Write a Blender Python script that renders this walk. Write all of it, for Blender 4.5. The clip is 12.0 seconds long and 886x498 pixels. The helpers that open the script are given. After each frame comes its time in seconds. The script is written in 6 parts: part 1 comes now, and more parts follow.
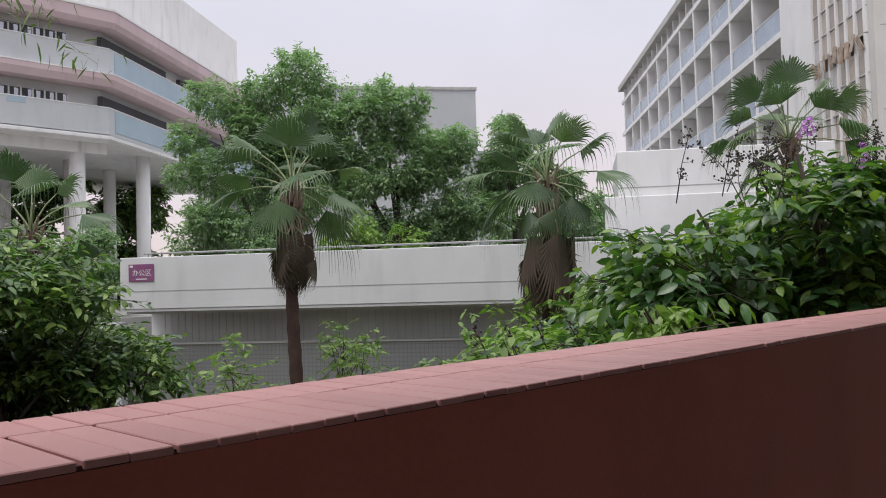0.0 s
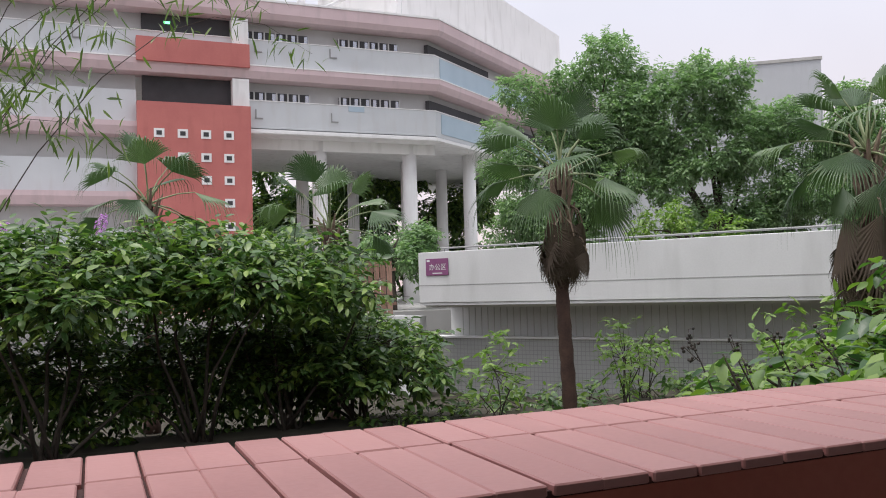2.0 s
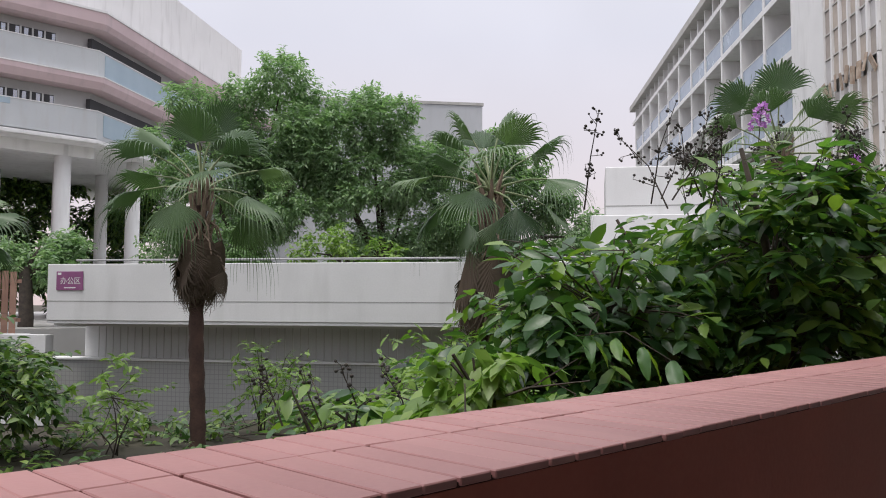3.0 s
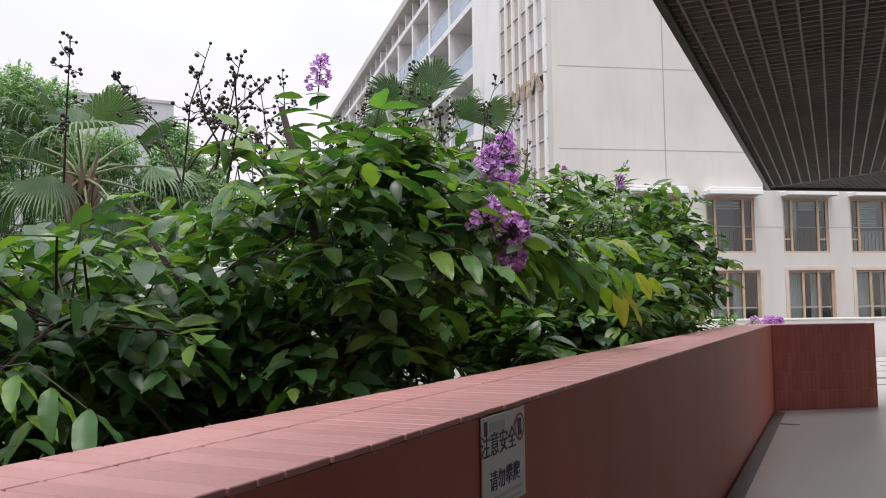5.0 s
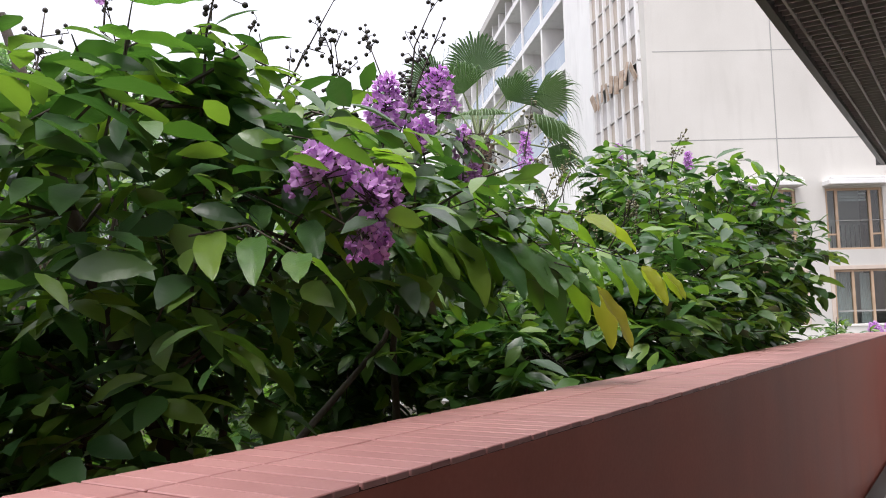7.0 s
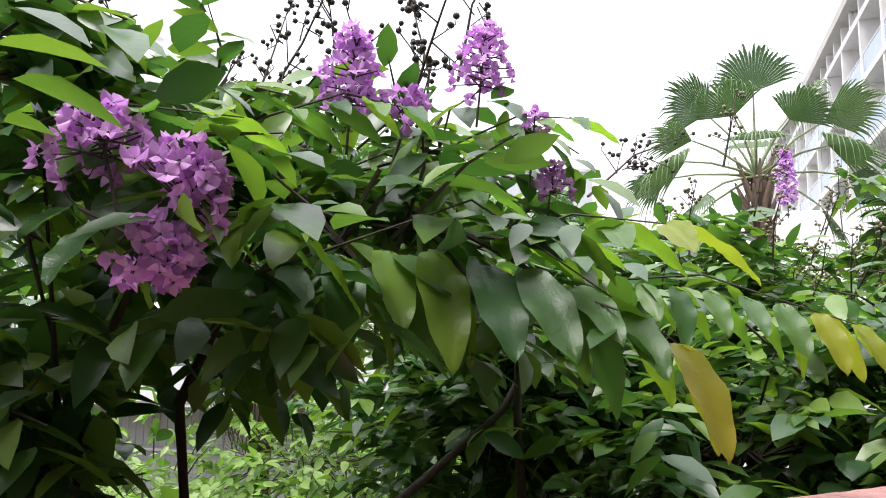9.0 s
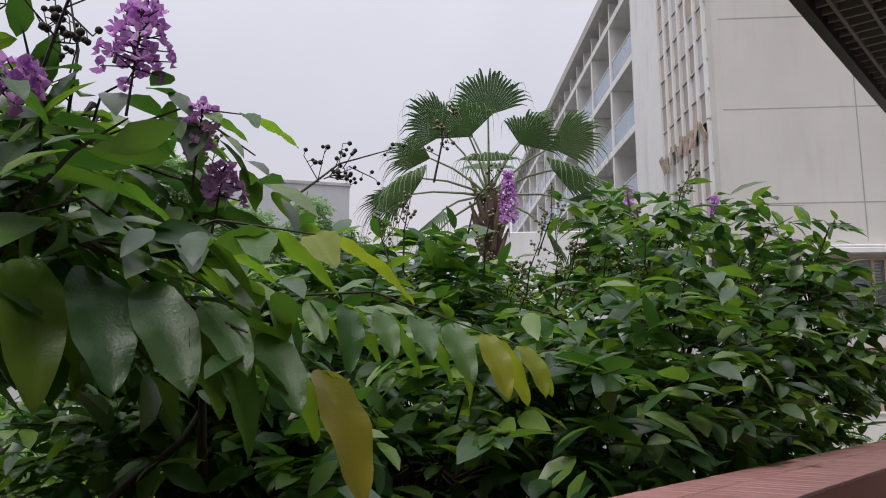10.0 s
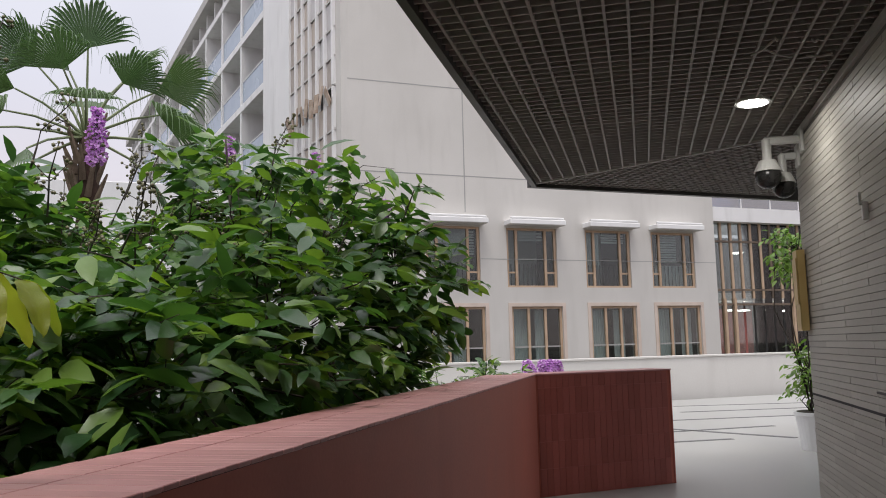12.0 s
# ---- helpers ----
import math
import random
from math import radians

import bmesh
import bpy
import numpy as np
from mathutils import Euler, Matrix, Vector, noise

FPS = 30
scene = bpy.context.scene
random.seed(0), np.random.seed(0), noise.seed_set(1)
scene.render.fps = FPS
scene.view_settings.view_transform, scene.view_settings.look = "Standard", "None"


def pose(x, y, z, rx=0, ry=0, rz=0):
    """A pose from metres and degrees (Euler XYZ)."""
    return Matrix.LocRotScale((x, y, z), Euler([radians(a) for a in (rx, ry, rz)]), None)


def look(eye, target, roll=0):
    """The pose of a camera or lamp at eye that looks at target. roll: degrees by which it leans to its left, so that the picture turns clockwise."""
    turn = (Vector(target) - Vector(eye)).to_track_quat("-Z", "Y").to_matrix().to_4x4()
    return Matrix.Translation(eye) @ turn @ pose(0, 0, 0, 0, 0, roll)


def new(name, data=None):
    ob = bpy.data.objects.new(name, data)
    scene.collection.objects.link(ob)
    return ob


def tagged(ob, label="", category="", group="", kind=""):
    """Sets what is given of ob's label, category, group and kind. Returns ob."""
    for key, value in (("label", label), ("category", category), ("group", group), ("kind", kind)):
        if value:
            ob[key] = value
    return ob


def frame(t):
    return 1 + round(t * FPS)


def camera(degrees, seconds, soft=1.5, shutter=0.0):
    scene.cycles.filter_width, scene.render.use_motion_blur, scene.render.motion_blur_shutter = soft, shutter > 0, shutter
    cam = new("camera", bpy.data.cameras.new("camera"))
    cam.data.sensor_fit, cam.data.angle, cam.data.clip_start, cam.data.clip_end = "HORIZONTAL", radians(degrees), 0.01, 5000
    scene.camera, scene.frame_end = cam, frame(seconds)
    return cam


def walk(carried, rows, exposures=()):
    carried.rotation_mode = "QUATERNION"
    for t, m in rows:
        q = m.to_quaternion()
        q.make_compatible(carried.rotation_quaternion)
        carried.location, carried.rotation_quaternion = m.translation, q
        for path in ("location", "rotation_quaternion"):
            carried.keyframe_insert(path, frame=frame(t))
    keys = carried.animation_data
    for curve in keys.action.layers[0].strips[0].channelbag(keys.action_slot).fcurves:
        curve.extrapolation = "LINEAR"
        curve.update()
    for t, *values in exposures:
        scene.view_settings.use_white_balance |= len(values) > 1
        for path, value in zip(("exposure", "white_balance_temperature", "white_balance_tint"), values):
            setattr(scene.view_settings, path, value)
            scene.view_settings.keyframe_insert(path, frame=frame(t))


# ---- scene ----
cam = camera(56.1, 12.0, soft=1.0)
EXPOSURE = [(0.0, 0.28), (0.5, 0.3), (1.0, 0.45), (2.0, 0.45), (3.0, 0.3), (3.5, 0.48), (5.5, 0.68), (7.0, 1.0), (9.0, 1.45), (9.5, 0.35), (10.0, 0.1), (10.5, 0.05), (11.5, 0.15), (12.0, 0.3)]
PATH = [
    (0, (1.091, -4.67, 1.316), (-0.298, -3.234, 1.397), -1.6),
    (0.5, (0.997, -4.276, 1.308), (-0.633, -3.122, 1.409), -1.9),
    (1, (0.897, -3.919, 1.325), (-0.85, -2.95, 1.411), -1.7),
    (1.5, (0.836, -3.627, 1.328), (-0.98, -2.792, 1.404), -1.9),
    (2, (0.783, -3.287, 1.317), (-1.056, -2.506, 1.403), -1.7),
    (2.5, (0.788, -2.992, 1.335), (-0.912, -1.944, 1.445), -0.4),
    (3, (0.787, -2.668, 1.337), (-0.626, -1.258, 1.462), 0.2),
    (3.5, (0.814, -2.293, 1.35), (-0.293, -0.63, 1.443), 0.2),
    (3.6, (0.818, -2.229, 1.337), (-0.227, -0.526, 1.431), 0.1),
    (5.5, (0.755, -0.275, 1.344), (-0.091, 1.532, 1.491), -0.7),
    (6, (0.758, 0.248, 1.361), (-0.131, 2.033, 1.511), -1.3),
    (6.5, (0.748, 0.635, 1.352), (-0.209, 2.383, 1.52), -1.8),
    (7, (0.851, 0.995, 1.353), (-0.237, 2.665, 1.524), -1.6),
    (9, (0.832, 2.462, 1.385), (-0.799, 3.579, 1.69), 0.9),
    (9.5, (0.815, 2.706, 1.395), (-0.684, 3.985, 1.734), 0.8),
    (10, (0.819, 2.802, 1.423), (-0.417, 4.337, 1.762), -0.2),
    (10.5, (0.848, 2.959, 1.425), (-0.161, 4.649, 1.784), -0.9),
    (11, (0.918, 2.994, 1.385), (0.151, 4.808, 1.734), -1.4),
    (11.5, (0.955, 2.986, 1.374), (0.416, 4.889, 1.672), -1.5),
    (12, (0.975, 2.987, 1.37), (0.516, 4.92, 1.603), -1.4),
]
walk(cam, [(t, look(eye, target, roll)) for t, eye, target, roll in PATH], EXPOSURE)

# ---- light ----
world = bpy.data.worlds.new("overcast_sky")
scene.world = world
world.use_nodes = True
wn, wl = world.node_tree.nodes, world.node_tree.links
wn.clear()
w_out = wn.new("ShaderNodeOutputWorld")
w_bg = wn.new("ShaderNodeBackground")
w_sky = wn.new("ShaderNodeTexSky")
w_sky.sky_type = "NISHITA"
w_sky.sun_disc = False
w_sky.sun_elevation = radians(38)
w_sky.sun_rotation = radians(60)
w_tc = wn.new("ShaderNodeTexCoord")
w_sep = wn.new("ShaderNodeSeparateXYZ")
w_ramp = wn.new("ShaderNodeValToRGB")
cr = w_ramp.color_ramp
cr.elements[0].position, cr.elements[0].color = 0.0, (9.4, 7.7, 7.7, 1)
cr.elements[1].position, cr.elements[1].color = 1.0, (24.0, 24.0, 25.0, 1)
for p, c in ((0.13, (9.4, 8.5, 9.0, 1)), (0.3, (9.2, 9.1, 10.2, 1)), (0.5, (10.5, 10.6, 11.6, 1))):
    e = cr.elements.new(p)
    e.color = c
w_noise = wn.new("ShaderNodeTexNoise")
w_noise.inputs["Scale"].default_value = 2.2
w_noise.inputs["Detail"].default_value = 4
w_cl = wn.new("ShaderNodeMapRange")
w_cl.inputs["From Min"].default_value, w_cl.inputs["From Max"].default_value = 0.3, 0.7
w_cl.inputs["To Min"].default_value, w_cl.inputs["To Max"].default_value = 0.93, 1.07
w_mul = wn.new("ShaderNodeVectorMath")
w_mul.operation = "SCALE"
w_mix = wn.new("ShaderNodeMixRGB")
w_mix.inputs[0].default_value = 0.88
wl.new(w_tc.outputs["Generated"], w_sep.inputs[0])
wl.new(w_sep.outputs["Z"], w_ramp.inputs[0])
wl.new(w_tc.outputs["Generated"], w_noise.inputs["Vector"])
wl.new(w_noise.outputs["Fac"], w_cl.inputs["Value"])
wl.new(w_ramp.outputs[0], w_mul.inputs[0])
wl.new(w_cl.outputs[0], w_mul.inputs["Scale"])
wl.new(w_sky.outputs[0], w_mix.inputs[1])
wl.new(w_mul.outputs[0], w_mix.inputs[2])
wl.new(w_mix.outputs[0], w_bg.inputs[0])
wl.new(w_bg.outputs[0], w_out.inputs[0])
w_bg.inputs[1].default_value = 0.075

sun = new("sun", bpy.data.lights.new("sun", "SUN"))
sun.data.energy, sun.data.angle, sun.data.color = 1.4, radians(25), (1.0, 0.95, 0.9)
sun.matrix_world = look((1, -14, 40), (0, 0, 0))


# ---- materials ----
def ramp_node(nt, fac, stops):
    r = nt.nodes.new("ShaderNodeValToRGB")
    while len(r.color_ramp.elements) < len(stops):
        r.color_ramp.elements.new(0.5)
    for el, (p, c) in zip(r.color_ramp.elements, stops):
        el.position, el.color = p, (*c, 1)
    nt.links.new(fac, r.inputs[0])
    return r.outputs[0]


def surface(name, a, b, scale=3.0, fine=60.0, rough=0.6, bump=0.15, metal=0.0, stain=None, per="", spec=0.5):
    """Two-scale noisy surface between the colours a and b, optional dirt colour, optional change from piece to piece."""
    m = bpy.data.materials.new(name)
    m.use_nodes = True
    nt = m.node_tree
    n, l = nt.nodes, nt.links
    bs = n["Principled BSDF"]
    tc = n.new("ShaderNodeTexCoord")
    big, small = n.new("ShaderNodeTexNoise"), n.new("ShaderNodeTexNoise")
    for q, s, d in ((big, scale, 5), (small, fine, 3)):
        q.inputs["Scale"].default_value, q.inputs["Detail"].default_value = s, d
        l.new(tc.outputs["Object"], q.inputs["Vector"])
    add = n.new("ShaderNodeMath")
    add.operation = "MULTIPLY_ADD"
    add.inputs[1].default_value = 0.35
    l.new(small.outputs["Fac"], add.inputs[0])
    l.new(big.outputs["Fac"], add.inputs[2])
    fac = add.outputs[0]
    if per:
        src = n.new("ShaderNodeObjectInfo").outputs["Random"] if per == "object" else n.new("ShaderNodeNewGeometry").outputs["Random Per Island"]
        mix = n.new("ShaderNodeMath")
        mix.operation = "MULTIPLY_ADD"
        mix.inputs[1].default_value = 0.45
        l.new(src, mix.inputs[0])
        l.new(fac, mix.inputs[2])
        sub = n.new("ShaderNodeMath")
        sub.operation = "SUBTRACT"
        sub.inputs[1].default_value = 0.22
        l.new(mix.outputs[0], sub.inputs[0])
        fac = sub.outputs[0]
    col = ramp_node(nt, fac, [(0.42, a), (0.9, b)])
    if stain:
        sn = n.new("ShaderNodeTexNoise")
        mp = n.new("ShaderNodeMapping")
        mp.inputs["Scale"].default_value = (1.4, 1.4, 0.25)
        l.new(tc.outputs["Object"], mp.inputs[0])
        l.new(mp.outputs[0], sn.inputs["Vector"])
        sn.inputs["Scale"].default_value, sn.inputs["Detail"].default_value = 1.6, 8
        f = ramp_node(nt, sn.outputs["Fac"], [(0.52, (0, 0, 0)), (0.85, (0.6, 0.6, 0.6))])
        mx = n.new("ShaderNodeMixRGB")
        mx.inputs[2].default_value = (*stain, 1)
        l.new(f, mx.inputs[0])
        l.new(col, mx.inputs[1])
        col = mx.outputs[0]
    l.new(col, bs.inputs["Base Color"])
    rr = n.new("ShaderNodeMapRange")
    rr.inputs["To Min"].default_value, rr.inputs["To Max"].default_value = max(0.05, rough - 0.12), min(1, rough + 0.12)
    l.new(big.outputs["Fac"], rr.inputs["Value"])
    l.new(rr.outputs[0], bs.inputs["Roughness"])
    bs.inputs["Metallic"].default_value = metal
    bs.inputs["Specular IOR Level"].default_value = spec
    bp = n.new("ShaderNodeBump")
    bp.inputs["Strength"].default_value, bp.inputs["Distance"].default_value = bump, 0.004
    l.new(small.outputs["Fac"], bp.inputs["Height"])
    l.new(bp.outputs[0], bs.inputs["Normal"])
    return m


def leafy(name, a, b, c, rough=0.42, glow=0.32, per="island", tint=(1.4, 1.75, 0.95, 1)):
    """Leaves: a to c from leaf to leaf, light shining through."""
    m = bpy.data.materials.new(name)
    m.use_nodes = True
    nt = m.node_tree
    n, l = nt.nodes, nt.links
    bs = n["Principled BSDF"]
    geo = n.new("ShaderNodeNewGeometry")
    tc = n.new("ShaderNodeTexCoord")
    nz = n.new("ShaderNodeTexNoise")
    nz.inputs["Scale"].default_value, nz.inputs["Detail"].default_value = 1.3, 4
    l.new(tc.outputs["Object"], nz.inputs["Vector"])
    ad = n.new("ShaderNodeMath")
    ad.operation = "MULTIPLY_ADD"
    ad.inputs[1].default_value = 0.7
    if per == "object":
        l.new(n.new("ShaderNodeObjectInfo").outputs["Random"], ad.inputs[0])
    else:
        l.new(geo.outputs["Random Per Island"], ad.inputs[0])
    hf = n.new("ShaderNodeMath")
    hf.operation = "MULTIPLY"
    hf.inputs[1].default_value = 0.4
    l.new(nz.outputs["Fac"], hf.inputs[0])
    l.new(hf.outputs[0], ad.inputs[2])
    col = ramp_node(nt, ad.outputs[0], [(0.1, a), (0.55, b), (0.95, c)])
    l.new(col, bs.inputs["Base Color"])
    bs.inputs["Roughness"].default_value = rough
    bs.inputs["Specular IOR Level"].default_value = 0.55
    tr = n.new("ShaderNodeBsdfTranslucent")
    br = n.new("ShaderNodeMixRGB")
    br.blend_type = "MULTIPLY"
    br.inputs[0].default_value = 1
    br.inputs[2].default_value = tint
    l.new(col, br.inputs[1])
    l.new(br.outputs[0], tr.inputs[0])
    mx = n.new("ShaderNodeMixShader")
    mx.inputs[0].default_value = glow
    l.new(bs.outputs[0], mx.inputs[1])
    l.new(tr.outputs[0], mx.inputs[2])
    l.new(mx.outputs[0], n["Material Output"].inputs[0])
    bp = n.new("ShaderNodeBump")
    bp.inputs["Strength"].default_value, bp.inputs["Distance"].default_value = 0.3, 0.004
    vn = n.new("ShaderNodeTexNoise")
    vn.inputs["Scale"].default_value = 45
    l.new(tc.outputs["Object"], vn.inputs["Vector"])
    l.new(vn.outputs["Fac"], bp.inputs["Height"])
    l.new(bp.outputs[0], bs.inputs["Normal"])
    return m


def glass_pane(name, tint=(0.75, 0.82, 0.82), through_part=0.95):
    """Thin window glass: mostly clear, with a mirror sheen by angle."""
    m = bpy.data.materials.new(name)
    m.use_nodes = True
    nt = m.node_tree
    n, l = nt.nodes, nt.links
    tr, gl = n.new("ShaderNodeBsdfTransparent"), n.new("ShaderNodeBsdfGlossy")
    tr.inputs[0].default_value = (*tint, 1)
    gl.inputs["Roughness"].default_value = 0.03
    fr = n.new("ShaderNodeFresnel")
    fr.inputs[0].default_value = 1.5
    ad = n.new("ShaderNodeMath")
    ad.operation = "ADD"
    ad.inputs[1].default_value = 1 - through_part
    l.new(fr.outputs[0], ad.inputs[0])
    mx = n.new("ShaderNodeMixShader")
    l.new(ad.outputs[0], mx.inputs[0])
    l.new(tr.outputs[0], mx.inputs[1])
    l.new(gl.outputs[0], mx.inputs[2])
    l.new(mx.outputs[0], n["Material Output"].inputs[0])
    return m


def glowing(name, col, strength):
    m = bpy.data.materials.new(name)
    m.use_nodes = True
    bs = m.node_tree.nodes["Principled BSDF"]
    bs.inputs["Emission Color"].default_value = (*col, 1)
    bs.inputs["Emission Strength"].default_value = strength
    return m


M_CAP = surface("red_cap_tile", (0.42, 0.19, 0.182), (0.50, 0.24, 0.23), 6, 90, 0.45, 0.1, per="object", spec=0.6)
M_CAPJ = surface("red_cap_tile_joined", (0.42, 0.19, 0.182), (0.50, 0.24, 0.23), 6, 90, 0.45, 0.1, per="island", spec=0.6)
M_REDWALL = surface("red_wall_tile", (0.40, 0.115, 0.082), (0.50, 0.16, 0.12), 2.0, 70, 0.5, 0.15, stain=(0.33, 0.09, 0.065), spec=0.25)
M_REDPIECE = surface("red_wall_piece", (0.25, 0.055, 0.04), (0.34, 0.085, 0.065), 3.0, 70, 0.42, 0.12, per="object")
M_GROUT = surface("dark_grout", (0.05, 0.022, 0.02), (0.10, 0.045, 0.04), 8, 120, 0.9, 0.3)
M_WHITE = surface("white_render", (0.74, 0.735, 0.735), (0.82, 0.815, 0.815), 0.5, 30, 0.75, 0.12, stain=(0.50, 0.49, 0.48))
M_CREAM = surface("cream_render", (0.55, 0.53, 0.50), (0.64, 0.62, 0.59), 0.35, 25, 0.8, 0.12, stain=(0.50, 0.48, 0.45))
M_RAMPW = surface("white_ramp_paint", (0.60, 0.60, 0.60), (0.72, 0.72, 0.72), 0.6, 30, 0.7, 0.12, stain=(0.48, 0.48, 0.47))
M_GREYWALL = surface("grey_wall_tile", (0.30, 0.30, 0.29), (0.40, 0.40, 0.39), 1.0, 40, 0.7, 0.2, stain=(0.22, 0.22, 0.21))


def small_tiles(name, face, joint, size):
    """Small square glazed tiles with fine joints, laid along x and z."""
    m = surface(name, face[0], face[1], 1.0, 40, 0.6, 0.1)
    nt = m.node_tree
    n, l = nt.nodes, nt.links
    bs = n["Principled BSDF"]
    old = bs.inputs["Base Color"].links[0].from_socket
    tc, mp, br = n.new("ShaderNodeTexCoord"), n.new("ShaderNodeMapping"), n.new("ShaderNodeTexBrick")
    mp.inputs["Rotation"].default_value = (radians(-90), 0, 0)
    br.offset = 0.0
    for k, v in (("Scale", 1.0), ("Mortar Size", 0.006), ("Brick Width", size), ("Row Height", size), ("Bias", 0.0)):
        br.inputs[k].default_value = v
    br.inputs["Mortar"].default_value = (*joint, 1)
    l.new(tc.outputs["Object"], mp.inputs[0])
    l.new(mp.outputs[0], br.inputs["Vector"])
    l.new(old, br.inputs["Color1"])
    l.new(old, br.inputs["Color2"])
    l.new(br.outputs["Color"], bs.inputs["Base Color"])
    return m


M_GRIDWALL = small_tiles("small_grey_tiles", ((0.36, 0.36, 0.355), (0.45, 0.45, 0.44)), (0.30, 0.30, 0.295), 0.095)
M_PINK = surface("pink_fascia", (0.55, 0.42, 0.44), (0.64, 0.50, 0.52), 0.5, 30, 0.75, 0.1, stain=(0.40, 0.33, 0.34))
M_SPAN = surface("pale_spandrel", (0.50, 0.52, 0.545), (0.60, 0.62, 0.64), 0.4, 30, 0.7, 0.1, stain=(0.48, 0.46, 0.45))
M_BLUE = surface("blue_grey_panel", (0.34, 0.44, 0.53), (0.43, 0.53, 0.61), 0.6, 30, 0.5, 0.1)
M_REDPAINT = surface("red_facade_paint", (0.42, 0.12, 0.11), (0.52, 0.17, 0.15), 0.6, 30, 0.7, 0.12, stain=(0.34, 0.10, 0.09))
# Near black for bars, doors and windows, and painted shade in open landings.
M_DARK = surface("dark_bars_and_recess_shade", (0.03, 0.03, 0.033), (0.06, 0.06, 0.065), 1, 20, 0.8, 0.1)
# Room surfaces coloured dark: the dimness indoors is put into their colour.
M_ROOM = surface("room_dimness_in_colour", (0.06, 0.06, 0.062), (0.12, 0.115, 0.11), 1, 20, 0.9, 0.1)
M_SOFFIT = surface("soffit_grid_metal", (0.27, 0.25, 0.235), (0.36, 0.335, 0.315), 2, 60, 0.55, 0.05)
M_PLENUM = surface("black_plenum", (0.05, 0.047, 0.043), (0.085, 0.08, 0.073), 1, 20, 0.9, 0.1)
M_EDGE = surface("canopy_edge_metal", (0.04, 0.038, 0.036), (0.075, 0.07, 0.066), 3, 60, 0.45, 0.05)
M_TRIM = surface("pale_trim", (0.45, 0.44, 0.42), (0.55, 0.54, 0.52), 3, 60, 0.5, 0.05)
M_FLOOR = surface("pale_terrazzo", (0.34, 0.335, 0.32), (0.42, 0.415, 0.40), 0.8, 140, 0.32, 0.04, stain=(0.40, 0.385, 0.36))
M_STRIP = surface("dark_floor_strip", (0.07, 0.07, 0.07), (0.12, 0.12, 0.12), 3, 60, 0.5, 0.1)
M_TILEWALL = surface("beige_strip_tile", (0.44, 0.42, 0.38), (0.56, 0.54, 0.49), 1.2, 60, 0.5, 0.1, per="object")
M_TILEBACK = surface("tile_backing", (0.16, 0.15, 0.14), (0.22, 0.21, 0.20), 2, 60, 0.9, 0.2)
M_WOOD = surface("tan_window_frame", (0.42, 0.29, 0.19), (0.55, 0.40, 0.28), 2, 60, 0.5, 0.1)
M_BRONZE = surface("bronze_mullion", (0.10, 0.07, 0.05), (0.18, 0.13, 0.09), 2, 60, 0.45, 0.05)
M_BRASS = surface("brushed_brass", (0.55, 0.40, 0.16), (0.72, 0.55, 0.25), 3, 200, 0.35, 0.05, metal=0.85)
M_STEEL = surface("painted_steel", (0.6, 0.6, 0.61), (0.72, 0.72, 0.73), 2, 40, 0.45, 0.05)
M_BLACK = surface("black_plastic", (0.012, 0.012, 0.013), (0.03, 0.03, 0.03), 5, 80, 0.25, 0.02)
M_CAMWHITE = surface("white_plastic", (0.68, 0.68, 0.66), (0.78, 0.78, 0.76), 5, 80, 0.4, 0.02)
M_SIGN = surface("white_sign_board", (0.68, 0.70, 0.69), (0.78, 0.79, 0.78), 5, 80, 0.35, 0.02)
M_INK = surface("navy_ink", (0.03, 0.05, 0.12), (0.05, 0.07, 0.16), 5, 80, 0.5, 0.0)
M_REDINK = surface("red_ink", (0.45, 0.05, 0.05), (0.55, 0.08, 0.07), 5, 80, 0.5, 0.0)
M_PURPLE = surface("purple_sign", (0.20, 0.06, 0.16), (0.27, 0.09, 0.21), 5, 80, 0.5, 0.0)
M_BROWNWOOD = surface("brown_fence_wood", (0.20, 0.11, 0.08), (0.32, 0.19, 0.14), 2, 60, 0.7, 0.2, per="object")
M_BLIND = surface("pale_blind", (0.50, 0.50, 0.49), (0.62, 0.62, 0.60), 2, 60, 0.7, 0.1)
M_CURTAIN = surface("grey_curtain", (0.48, 0.52, 0.52), (0.62, 0.65, 0.64), 2, 60, 0.8, 0.1)
M_GLASS = glass_pane("window_glass", (0.80, 0.86, 0.86), 0.985)
M_GLASSB = glass_pane("tinted_balcony_glass", (0.28, 0.42, 0.62), 0.62)
M_PANEL = surface("blue_balcony_panel", (0.26, 0.33, 0.43), (0.36, 0.43, 0.52), 0.6, 30, 0.25, 0.02)
M_BARK = surface("dark_bark", (0.032, 0.026, 0.021), (0.08, 0.063, 0.05), 8, 60, 0.9, 0.8)
M_PALMTRUNK = surface("palm_trunk_bark", (0.035, 0.018, 0.014), (0.09, 0.05, 0.038), 6, 40, 0.95, 1.0)
M_DEAD = leafy("dead_palm_leaf", (0.035, 0.024, 0.017), (0.075, 0.052, 0.036), (0.17, 0.125, 0.085), 0.8, 0.1)
M_SOIL = surface("garden_soil", (0.035, 0.03, 0.022), (0.075, 0.065, 0.045), 1.5, 30, 0.95, 0.6)
M_LEAF = leafy("shrub_leaf", (0.024, 0.066, 0.026), (0.058, 0.132, 0.038), (0.19, 0.29, 0.055), 0.32, 0.3, tint=(1.7, 1.9, 0.7, 1))
M_LEAF_BIG = leafy("large_near_leaf", (0.055, 0.135, 0.055), (0.105, 0.22, 0.065), (0.25, 0.38, 0.055), 0.33, 0.45, "object", (1.8, 1.9, 0.6, 1))
